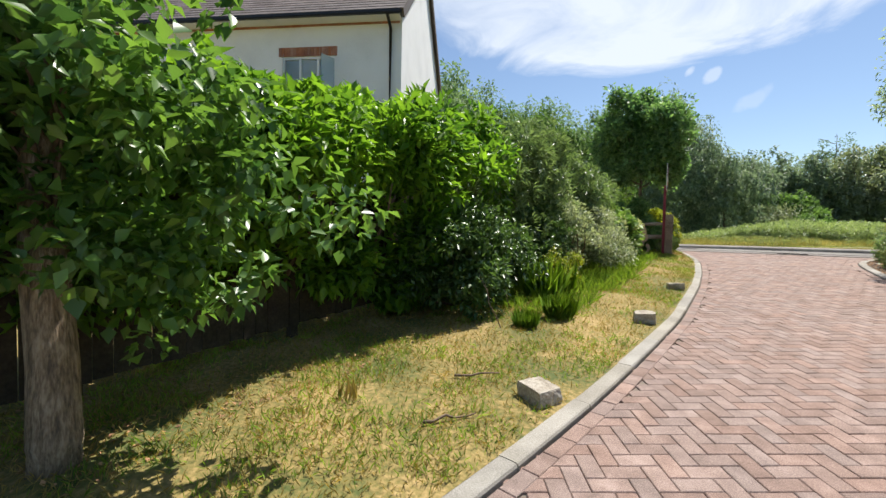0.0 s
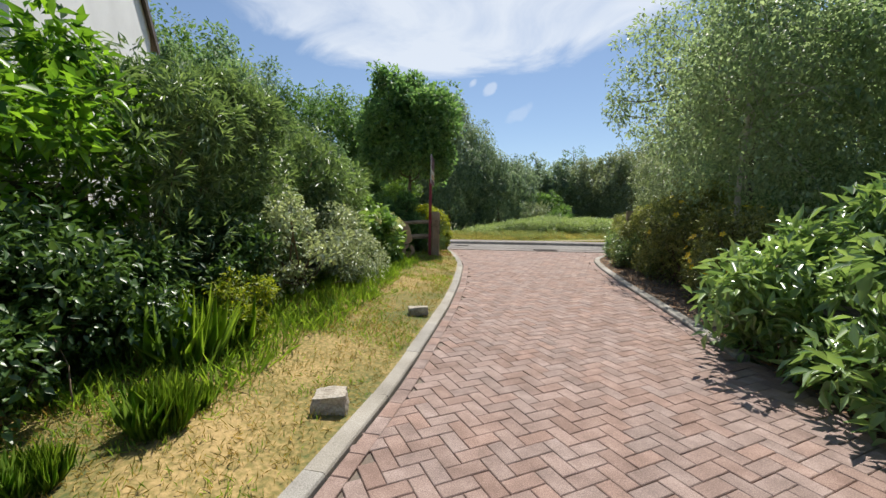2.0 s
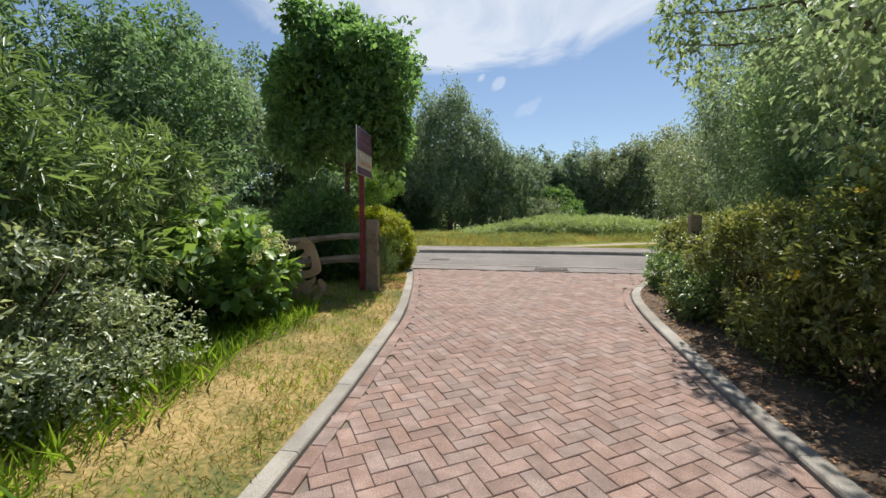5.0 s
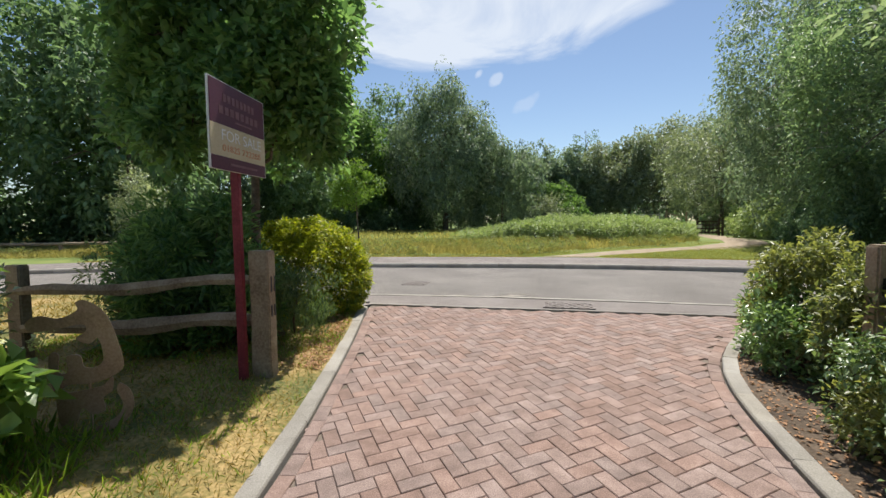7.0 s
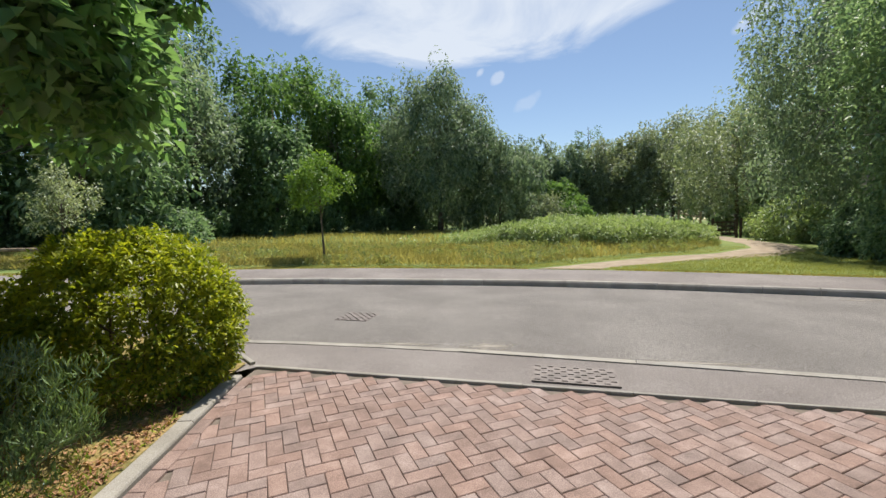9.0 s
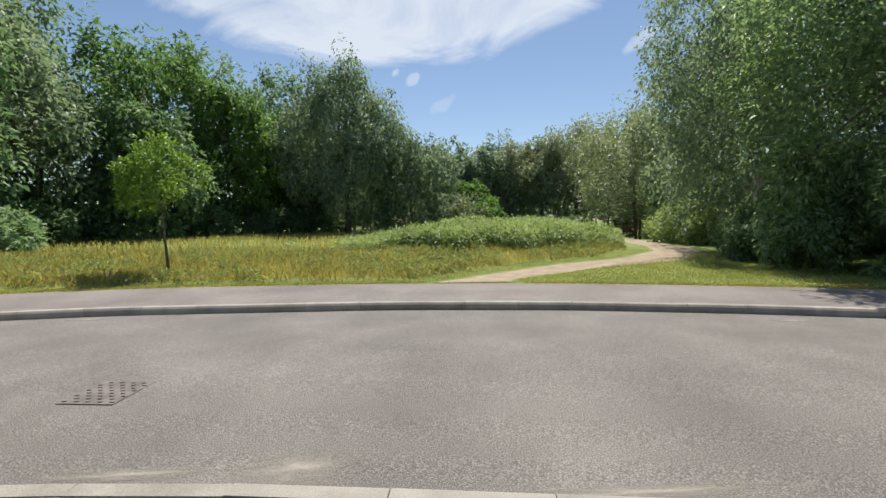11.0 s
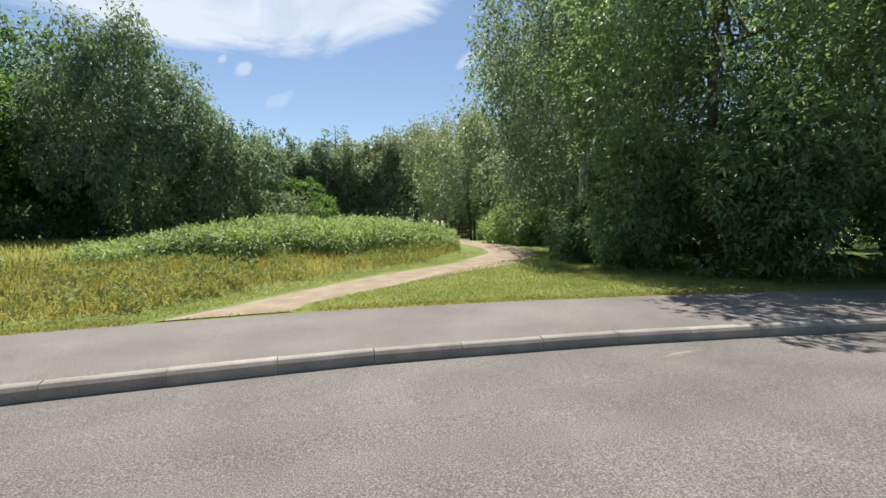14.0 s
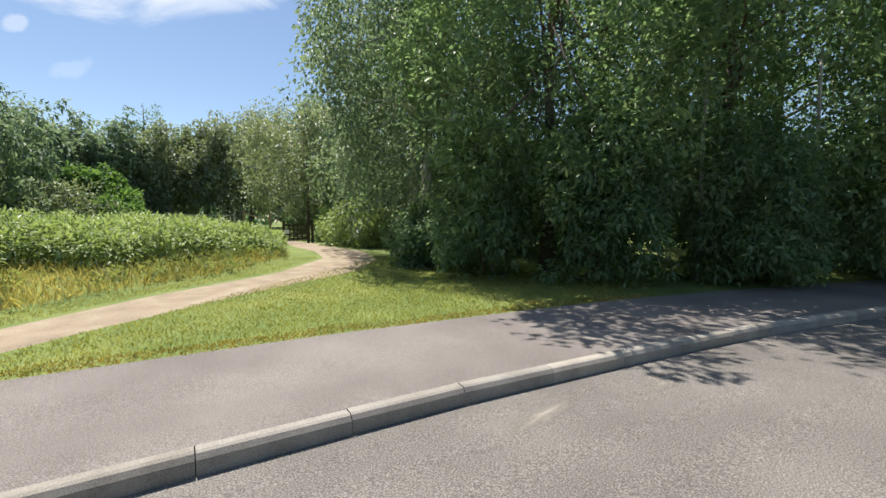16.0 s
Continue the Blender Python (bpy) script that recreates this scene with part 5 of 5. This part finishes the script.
for x, y, w, h in ((-23, 35, 3.2, 2.6), (-27, 36, 3.2, 2.8), (-25.5, 41, 3.2, 2.8), (-33, 31.5, 3.5, 2.8), (-24.5, 47, 3.2, 2.8), (-21.5, 54, 3.2, 2.6), (-18, 61, 3.2, 2.6), (-39, 27, 3.8, 3), (-46, 22, 4, 3), (-14, 66, 3, 2.4)):
    shrub("thicket", "shaded holly and hazel thicket inside the wood", "shrub", (x, y, field_z(x, y)), (w, w * 0.8, h), 120, 34, 0.5, 0.32, 0.5, M["tree"], stems=0, group="thickets")

# far side of the meadow
BACK = ((3.5, 82, 11, 4.5, "birch"), (7.5, 86, 12.5, 4, "birch"), (8.5, 79, 5.5, 4, "oak"), (12, 88, 12, 5, "birch"), (17, 90, 12.5, 5, "willow"), (23, 90, 14, 5.5, "willow"), (28.5, 88, 15.5, 6.5, "willow"), (35, 90, 14.5, 6, "willow"), (39, 95, 16.5, 4.5, "tree"), (42, 84, 13, 5, "birch"), (-3, 88, 14, 6, "tree"), (20, 97, 13, 6, "tree"), (31, 100, 15, 7, "tree"), (46, 92, 15, 6, "tree"))
for x, y, h, w, k in BACK:
    h *= 1.1
    far_tree("woodland_tree", {"willow": "grey-leaved willow across the meadow", "birch": "slender birch across the meadow", "oak": "low rounded sallow bush across the meadow", "tree": "dark tree across the meadow", "tree_light": "light green tree across the meadow"}[k], x, y, h, w, M[k], 0.4 if k == "birch" else 0.1, 0.5, 230, 46, low=-1.0)
for x, y, w, h, k in ((-10.5, 68, 3.8, 3.2, "tree"), (-6.5, 69, 4.2, 3.4, "tree"), (-2.0, 69, 4.0, 3.2, "birch"), (2.5, 66, 3.6, 3.0, "birch"), (6.0, 67, 3.4, 2.6, "willow"), (9.5, 68, 2.5, 2.0, "oak")):
    shrub("sallow_bush", "pale green sallow bush at the meadow's far side", "bush", (x, y, field_z(x, y)), (w, w * 0.8, h), 130, 40, 0.6, 0.34, 0.45, M[k], stems=4, group="sallow bushes")
th_ = thing("bare_tree", (15.5, 92, field_z(15.5, 92)), "thin half-bare tree standing above the wood", "tree")
limbs(th_, "branchwork", [bent((15.5, 92, 0), (15.8, 92, 17.3), 0.16, 0.04, 7, 0.02)] + [bent((15.6, 92, 12 + k), (15.6 + random.uniform(-2.2, 2.2), 92 + random.uniform(-1, 1), 14.5 + k * 0.6), 0.05, 0.02, 5, 0.1) for k in range(6)], M["bark"], 5, True)
foliage_part(th_, "crown", *clump_leaves(np.array([(15.6 + random.uniform(-2, 2), 92 + random.uniform(-1, 1), 13.5 + random.uniform(0, 3.6)) for _ in range(26)]), np.full((26, 3), 0.5), 16, 0.4, 0.4), M["tree"])

# distant woods all round
dw = thing("distant_woods", (0, 120, -0.2), "hazy belt of distant woods", "woods", kind="stuff")
cd = []
for k in range(900):
    a = random.uniform(0, math.tau)
    r = random.uniform(112, 135)
    cd.append((r * math.sin(a), 25 + r * math.cos(a), random.uniform(0, 1) ** 0.7 * (9 + 3 * noise.noise(Vector((a * 9, 0, 0)))) - 1.0))
foliage_part(dw, "foliage", *clump_leaves(np.array(cd), np.full((900, 3), 2.4), 30, 1.7, 0.6), M["tree"])

# wood on the right of the path
RIGHT_WOOD = ((14.4, 30.5, 12.5, 3.6, "birch", 0.5), (17.5, 35, 14, 4.6, "birch", 0.5), (14.2, 25.6, 10.5, 3.6, "tree", 0.0), (17.6, 22.6, 11, 4.2, "tree", 0.0), (20.5, 19.4, 11.5, 4.4, "oak", 0.0), (24, 16.5, 11.5, 4.6, "tree", 0.0), (20, 27, 14, 5, "tree", 0.0), (26, 23, 14, 5.5, "oak", 0.0), (29, 13, 13, 5.5, "tree", 0.0), (22, 40, 13, 5, "tree", 0.1), (27, 46, 14, 5.5, "birch", 0.5), (19.5, 50, 10, 4, "willow", 0.1), (35, 10, 13, 6, "tree", 0.0), (24, 60, 13, 5.5, "willow", 0.2))
ROADSIDE = {"birch": M["birch"], "tree": M["tree_lifted"], "oak": M["tree_lifted"], "tree_light": M["tree_light"], "willow": M["willow"]}
for i, (x, y, h, w, k, hang) in enumerate(RIGHT_WOOD):
    near = y < 32 and x < 25
    far_tree("roadside_tree", {"birch": "birch with long drooping sprays beside the path", "tree": "dense green tree of the roadside wood", "oak": "broad-leaved tree of the roadside wood", "tree_light": "light green tree beside the path", "willow": "grey willow beyond the path"}[k], x, y, h, w, ROADSIDE[k], hang, 0.15 if near else 0.26, 440 if near else 270, 64 if near else 44, low=-1.0, lump=0.38, group="roadside wood", aspect=0.5, bark="white_bark" if k == "birch" else "bark", power=0.34)
for x, y, w, d, h in ((13.2, 23.6, 1.3, 1.2, 2.3), (15.8, 21.6, 1.7, 1.1, 2.3), (12.4, 26.2, 1.0, 1.4, 2.3), (18.7, 19.6, 1.8, 1.2, 2.3), (12.9, 28.6, 1.0, 1.2, 1.0), (22, 17.6, 2, 1.2, 2.3)):
    shrub("undergrowth", "dark leafy undergrowth at the foot of the roadside wood", "shrub", (x, y, field_z(x, y)), (w, d, h), 240, 50, 0.26, 0.14, 0.4, M["tree_lifted"], stems=6, group="roadside undergrowth", hang=0.3)
for x, y, w, h in ((17.2, 39.5, 1.8, 1.3), (16.6, 36.5, 1.2, 1.0), (18.6, 43, 1.8, 1.5)):
    shrub("bracken_clump", "pale bracken beside the path", "fern", (x, y, field_z(x, y)), (w, w, h), 130, 40, 0.28, 0.2, 0.4, M["bracken"], stems=0, group="bracken beside the path")
for x, y, w, h in ((21, 24, 3.2, 2.6), (25, 20, 3.2, 2.6), (29, 17, 3.2, 2.6), (18.5, 27.5, 2.6, 2.4), (17.5, 31.5, 2.4, 2.2), (34, 13, 3.5, 2.8), (22, 31, 3.2, 2.6), (27, 27, 3.4, 2.8), (21, 37, 3, 2.4), (40, 8, 4, 3), (24.5, 44, 3.4, 2.6), (22.5, 52, 3.4, 2.6)):
    shrub("thicket", "shaded holly and hazel thicket inside the wood", "shrub", (x, y, field_z(x, y)), (w, w * 0.8, h), 150, 36, 0.5, 0.3, 0.5, M["tree"], stems=0, group="thickets")
th_ = thing("broken_branch", (13.2, 26.5, field_z(13.2, 26.5)), "bare pale trunk with a broken branch in the wood", "branch")
limbs(th_, "branch", [bent((13.2, 26.5, 0.0), (12.4, 26.6, 3.7), 0.05, 0.03, 5, 0.03), bent((12.4, 26.6, 3.7), (11.5, 26.9, 3.75), 0.03, 0.012, 4, 0.05)], M["white_bark"])
for x, y in ((15.0, 22.4), (16.9, 20.8)):
    th_ = thing("young_birch", (x, y, field_z(x, y)), "thin pale birch at the wood's edge", "tree", "young birches")
    limbs(th_, "trunk", [bent((x, y, -0.05), (x + 0.1, y, 5.0), 0.05, 0.03, 6, 0.01)], M["white_bark"], 8)


# ---------------------------------------------------------------- bracken, meadow grass, lawn
def path_side(x, y):
    """Above 0 left of the footpath, below 0 right of it; None past its reach."""
    best = None
    for i in range(len(PATH_L) - 1):
        (xa, ya), (xb, yb) = PATH_L[i], PATH_L[i + 1]
        if ya <= y <= yb:
            xl = xa + (xb - xa) * (y - ya) / (yb - ya)
            best = xl - x
    return best


def scatter(n, x0, x1, y0, y1, keep):
    out = []
    while len(out) < n:
        x, y = random.uniform(x0, x1), random.uniform(y0, y1)
        if random.random() < keep(x, y):
            out.append((x, y, field_z(x, y)))
    return np.array(out)


def tall(x, y):
    """How thickly the unmown meadow grows at a place."""
    d = y - far_kerb(x) - 2.1
    if d < 0.55 + 0.25 * noise.noise(Vector((x * 0.8, 3, 0))):
        return 0
    s = path_side(x, y)
    if s is not None:
        if s < 1.15 + 0.35 * noise.noise(Vector((y, 0, 0))):
            return 0
    elif y < 25 and x > 2.0:
        return 0
    return 1.0 if x < 12 else 0


bracken = thing("bracken", (5.2, 34.2, field_z(5.2, 34.2)), "bank of pale green bracken fronds", "bracken", kind="stuff")
pb = scatter(1500, -5, 13, 29.5, 41, lambda x, y: (mound(x, y) > 0.22 + 0.5 * random.random() + 0.45 * noise.noise(Vector((x * 0.6, y * 0.6, 1))) + 0.12 * (33.5 - y) * (y < 33.5)) * tall(x, y))
hb = np.array([0.28 + 0.3 * mound(x, y) * random.uniform(0.6, 1.2) for x, y, z in pb])
cb = pb + np.stack([np.zeros(len(pb)), np.zeros(len(pb)), hb], 1)
foliage_part(bracken, "fronds", *clump_leaves(cb, np.stack([np.full(len(pb), 0.3), np.full(len(pb), 0.3), hb * 0.9], 1), 60, 0.135, 0.32, 1.2, 1.0), M["bracken"], 0.1, 0.25)
tall_grass = thing("meadow_grass", (0, 30, field_z(0, 30)), "tall dry seeding grass and weeds of the meadow", "grass", kind="stuff")
pg = scatter(72000, -22, 12, 23.5, 38, lambda x, y: tall(x, y) * (1.2 - (y - 24) / 14) * (0.4 if mound(x, y) > 0.85 else 1))
blades(tall_grass, "blades", pg, 0.22, 0.011, M["meadow_grass"], 0.5)
pf = scatter(16000, -45, 8, 36, 62, lambda x, y: tall(x, y))
blades(tall_grass, "far_blades", pf, 0.32, 0.05, M["meadow_grass"], 0.22)
weeds = thing("meadow_weeds", (0, 28, field_z(0, 28)), "green leafy weeds among the meadow grass", "weeds", kind="stuff")
pw = scatter(1500, -20, 11, 24.5, 34, lambda x, y: tall(x, y) * (noise.noise(Vector((x * 0.5, y * 0.5, 9))) > (-0.25 if x > 1 else 0.05)))
foliage_part(weeds, "leaves", *clump_leaves(pw + np.array((0, 0, 0.14)), np.array([[0.1, 0.1, 0.16]]) * rng.uniform(0.6, 1.4, (len(pw), 1)), 22, 0.1, 0.3, 0.5, 0.8), M["weed"])
lawn_grass = thing("lawn_grass", (8, 26, field_z(8, 26)), "short mown grass beside the footpath", "grass", kind="stuff")


def short(x, y):
    d = y - far_kerb(x) - 2.1
    if d < 0.12 + 0.1 * noise.noise(Vector((x * 2, 1, 0))):
        return 0
    s = path_side(x, y)
    if s is not None and -2.2 < s < 0.05 and y < 36:
        for i in range(len(PATH_R) - 1):
            (xa, ya), (xb, yb) = PATH_R[i], PATH_R[i + 1]
            if ya <= y <= yb and x < xa + (xb - xa) * (y - ya) / (yb - ya):
                return 0
    return 0 if tall(x, y) else 1


pl_ = scatter(64000, -16, 14, 22.8, 33, lambda x, y: short(x, y) * (1.15 - (y - 23) / 11))
blades(lawn_grass, "blades", pl_, 0.042, 0.009, M["lawn_blade"], 0.7)
pe = scatter(9000, -14, 13, 22.4, 26, lambda x, y: 1.0 if 0.0 < y - far_kerb(x) - 2.1 < 0.3 + 0.25 * noise.noise(Vector((x * 1.3, 0, 5))) and not (2.0 < x < 4.2) else 0)
blades(lawn_grass, "dry_edge", pe, 0.04, 0.012, M["dry_grass"], 0.9)


# ---------------------------------------------------------------- grass on the verge by the drive
def verge_scatter(n, x0, y0, y1, keep):
    out = []
    while len(out) < n:
        y = random.uniform(y0, y1)
        x = random.uniform(x0, left_edge(y) - 0.14)
        if random.random() < keep(x, y):
            out.append((x, y, verge_z(x, y)))
    return np.array(out)


def green_patch(x, y):
    return noise.noise(Vector((x * 1.1, y * 0.9, 4.0))) + 0.5 * noise.noise(Vector((x * 3, y * 3, 8.0)))


vg = thing("verge_grass", (-1.5, 7, verge_z(-1.5, 7)), "thin sun-dried grass on the verge", "grass", kind="stuff")
blades(vg, "dry_blades", verge_scatter(52000, -4.2, 0.0, 16.6, lambda x, y: (0.55 if green_patch(x, y) < 0.1 else 0.85) * (0.35 if noise.noise(Vector((x * 1.6, y * 1.6, 20))) > 0.28 else 1)), 0.05, 0.006, M["dry_grass"], 0.8)
blades(vg, "green_blades", verge_scatter(30000, -4.2, 0.0, 16.6, lambda x, y: 1.0 if green_patch(x, y) > 0.02 else 0.1), 0.06, 0.006, M["green_grass"], 0.6)
blades(vg, "long_blades", verge_scatter(9000, -3.2, 5.0, 12.5, lambda x, y: 1.0 if x < left_edge(y) - 1.05 + 0.3 * noise.noise(Vector((y, 0, 0))) else 0.0), 0.17, 0.009, M["green_grass"], 0.5)
road_grass = thing("roadside_grass", (-5, 17.5, 0.05), "dry grass beside the road", "grass", kind="stuff")
pr = np.array([(x, near_kerb(x) - 0.14 - d, 0.05) for x, d in ((random.uniform(-16, -2.5), random.uniform(0, 3)) for _ in range(9000)) if not (x > -3.6 and d > (-2.45 - x) * 0.9 + 0.2)])
blades(road_grass, "blades", pr, 0.09, 0.012, M["dry_grass"], 0.7)

# fallen leaves and bark on the bed and verge
lt = thing("leaf_litter", (3.2, 10, bed_z(3.2, 10)), "dry brown fallen leaves on the soil", "leaf litter", kind="stuff")
pts = []
while len(pts) < 5200:
    y = random.uniform(4, 16.2)
    x = right_edge(y) + 0.13 + abs(random.gauss(0, 0.55))
    pts.append((x, y, bed_z(x, y) + 0.006))
while len(pts) < 7000:
    y = random.uniform(0.4, 6)
    x = random.uniform(-4.2, -2.4)
    pts.append((x, y, verge_z(x, y) + 0.008))
while len(pts) < 8600:
    y = random.uniform(13.9, 16.6)
    x = left_edge(y) - 0.15 - abs(random.gauss(0, 0.22))
    pts.append((x, y, verge_z(x, y) + 0.01))
pts = np.array(pts)
a = rng.uniform(0, math.tau, len(pts))
ln = rng.uniform(0.02, 0.05, len(pts))
foliage_part(lt, "leaves", pts, np.stack([np.cos(a), np.sin(a), rng.normal(0.05, 0.2, len(pts))], 1), np.stack([rng.normal(0, 0.3, len(pts)), rng.normal(0, 0.3, len(pts)), np.ones(len(pts))], 1), ln, ln * 0.55, M["litter"], 0.15, 0.1)


# ---------------------------------------------------------------- gate and fence by the wood
def far_gate():
    x0, y0 = 14.35, 42.2
    g = field_z(x0, y0)
    th = thing("field_gate", (x0, y0, g), "dark timber gate and fence at the end of the path", "gate", rz=4)
    for x in (0.0, 1.45, 1.7):
        box("post", (0.12, 0.12, 1.3), (x, 0, 0.6), M["dark_wood"], th, "", 0.01)
    for z in (0.25, 0.5, 0.75, 1.0):
        box("gate_rail", (1.4, 0.04, 0.09), (0.72, 0, z), M["dark_wood"], th)
    for x in (0.3, 0.55, 0.8, 1.05, 1.3):
        box("gate_slat", (0.05, 0.03, 0.9), (x, -0.02, 0.6), M["dark_wood"], th)
    box("notice", (0.3, 0.02, 0.2), (0.12, -0.07, 0.66), M["white_paint"], th, "small white notice")
    box("post", (0.1, 0.1, 1.75), (-0.7, 0.1, 0.8), M["wood"], th, "", 0.01)
    box("post", (0.1, 0.1, 1.9), (-2.0, 0.2, 0.85), M["wood"], th, "", 0.01)
    for z0, z1 in ((1.62, 1.35),):
        bm = bmesh.new()
        tube(bm, [(-2.0, 0.16, z0), (-1.3, 0.12, z0 - 0.2), (-0.7, 0.06, z1)], [0.04, 0.04, 0.04], 6)
        part("rail", bm, M["wood"], th)
    th2 = thing("metal_barrier", (10.6, 42.6, field_z(10.6, 42.6)), "pale metal field barrier behind the bracken", "barrier", rz=2)
    for x in (-1.4, 1.4):
        box("post", (0.08, 0.08, 1.75), (x, 0, 0.8), M["steel"], th2)
    for z in (1.55, 1.2, 0.85):
        box("bar", (2.8, 0.05, 0.05), (0, 0, z), M["steel"], th2)


far_gate()


def marker_post():
    x, y = -10.3, 27.4
    th = thing("marker_post", (x, y, field_z(x, y)), "short white-topped marker post in the grass", "post")
    box("shaft", (0.09, 0.05, 0.55), (0, 0, 0.25), M["wood"], th, "", 0.006)
    box("plate", (0.1, 0.012, 0.16), (0, -0.034, 0.44), M["white_paint"], th, "white plate")


marker_post()


def knee_rail():
    pts = [(-30, 21.5), (-24, 24.6), (-18.5, 26.6), (-12.5, 27.6)]
    th = thing("knee_rail", (-20, 26, field_z(-20, 26)), "low weathered timber rail along the wood's edge", "fence")
    inv = th.matrix_world.inverted()
    for (x0, y0), (x1, y1) in zip(pts, pts[1:]):
        bm = bmesh.new()
        tube(bm, [inv @ Vector((x0, y0, field_z(x0, y0) + 0.42)), inv @ Vector((x1, y1, field_z(x1, y1) + 0.42))], [0.07, 0.07], 8)
        part("rail", bm, M["wood"], th)
        bm = bmesh.new()
        tube(bm, [inv @ Vector((x0, y0, -0.1)), inv @ Vector((x0, y0, field_z(x0, y0) + 0.4))], [0.08, 0.08], 8)
        part("post", bm, M["wood"], th)


knee_rail()


# ---------------------------------------------------------------- ironwork and patches on the road
def grating():
    th = thing("drain_cover", (-0.82, 19.05, road_z(0.27) + 0.004), "cast-iron drain cover set in the road", "drain cover", rz=-6)
    box("frame", (0.5, 0.5, 0.012), (0, 0, -0.004), M["iron"], th)
    for i in range(9):
        for j in range(8):
            box("stud", (0.035, 0.016, 0.01), (-0.21 + i * 0.053, -0.21 + j * 0.06, 0.004), M["iron"], th) if (i + j) % 2 == 0 else None
    th = thing("manhole_cover", (2.02, 16.93, 0.012), "rusty rectangular manhole cover in the footway", "manhole cover", rz=-5)
    box("frame", (0.76, 0.44, 0.012), (0, 0, 0.0), M["iron"], th)
    for i in range(12):
        for j in range(7):
            if (i + j) % 2 == 0:
                box("stud", (0.05, 0.022, 0.01), (-0.33 + i * 0.06, -0.18 + j * 0.06, 0.008), M["iron"], th)


grating()


def sand_patch(x, y, rx, ry, seed):
    verts, n = [], 40
    for i in range(n):
        a = i * math.tau / n
        r = 1 + 0.5 * noise.noise(Vector((math.cos(a) * 1.5 + seed, math.sin(a) * 1.5, seed)))
        px, py = x + math.cos(a) * rx * r, y + math.sin(a) * ry * r
        w = min(max((py - near_kerb(px)) / 4.88, 0), 1)
        verts.append((math.cos(a) * r, math.sin(a) * r, road_z(w) + 0.004))
    ob = mesh_object("sand_patch", verts, [tuple(range(n))], M["sand"])
    ob.location, ob.scale = (x, y, 0), (rx * 1.5, ry * 1.5, 1)
    tagged(ob, "pale gutter patch: washed sand, right of the far kerb also painted sunlight", "sand", kind="structure")


for x, y, rx, ry, s in ((1.2, 17.78, 0.42, 0.2, 1.0), (0.2, 17.78, 0.6, 0.07, 2.0), (3.2, 17.42, 0.9, 0.08, 3.0), (7.5, 21.2, 0.5, 0.1, 4.0), (8.9, 20.85, 0.45, 0.12, 5.0), (-3.4, 22.25, 0.4, 0.1, 6.0)):
    sand_patch(x, y, rx, ry, s)


# ---------------------------------------------------------------- block paving, last
def brick_mesh(name, length, width):
    bm = bmesh.new()
    bmesh.ops.create_cube(bm, size=1, matrix=Matrix.Diagonal((length - 0.004, width - 0.004, 0.05, 1)))
    bmesh.ops.bevel(bm, geom=[e for e in bm.edges if e.verts[0].co.z > 0 and e.verts[1].co.z > 0], offset=0.0045, segments=1, affect="EDGES")
    bmesh.ops.translate(bm, verts=bm.verts, vec=(0, 0, -0.025))
    bmesh.ops.delete(bm, geom=[f for f in bm.faces if f.normal.z < -0.5], context="FACES")
    me = bpy.data.meshes.new(name)
    bm.to_mesh(me)
    bm.free()
    return me


BL, BW, HERR = 0.212, 0.106, radians(31.5)
brick = brick_mesh("brick", BL, BW)
brick.materials.append(M["brick"])
bco = np.array([v.co[:] for v in brick.vertices])
bfaces = [tuple(p.vertices) for p in brick.polygons]
rest_v, rest_f = [], []
placed = 0


def put_brick(x, y, ang, near, lift=0.0):
    global placed
    dz = random.uniform(-0.002, 0.002) + lift
    slope = math.atan(0.0613) if y < 14 else math.atan((rise(y + 0.1) - rise(y - 0.1)) / 0.2)
    m = pose(x, y, rise(y) + dz, math.degrees(slope) + random.uniform(-0.5, 0.5), random.uniform(-0.5, 0.5), 0) @ Matrix.Rotation(ang + random.uniform(-0.008, 0.008), 4, "Z")
    if near and placed < 300:
        ob = new("brick", brick)
        ob.parent = drive
        ob.matrix_world = m
        placed += 1
    else:
        k = len(rest_v)
        mm = np.array(m)
        rest_v.extend((bco @ mm[:3, :3].T + mm[:3, 3]).tolist())
        rest_f.extend(tuple(i + k for i in f) for f in bfaces)


ch, sh = math.cos(HERR), math.sin(HERR)
for j in range(-220, 220):
    for i in range(-70, 70):
        # herringbone: rows of an across brick and an along brick, each row one width on
        for ang, u, v in ((0.0, (i * 4 + j) * BW + BL / 2, (j) * BW + BW / 2), (math.pi / 2, (i * 4 + j) * BW + BL + BW / 2, j * BW + BL / 2 - BW * 0.0 - BW)):
            x, y = u * ch - v * sh, u * sh + v * ch + 4.0
            if not -5.0 < y < 16.9:
                continue
            if x < left_edge(y) + 0.09 or y > paving_end(x) - 0.07:
                continue
            if x > right_edge(y) - (0.09 if y > 6.8 else -0.3):
                continue
            put_brick(x, y, HERR + ang, 4.0 < y < 7.4 and x > 0.3)
# a course of bricks along each kerb
for edge, off, y0 in ((left_edge, 0.064, -5.0), (right_edge, -0.064, 6.9)):
    y = y0
    while y < 16.4:
        dx = edge(y + 0.05) - edge(y - 0.05)
        d = math.atan2(0.1, dx)
        step = BL * math.sin(d)
        put_brick(edge(y + step / 2) + off, y + step / 2, d, False, 0.006)
        y += step
rest = mesh_object("paving_blocks", rest_v, rest_f, M["brick_rest"], drive)
tagged(rest, kind="stuff")
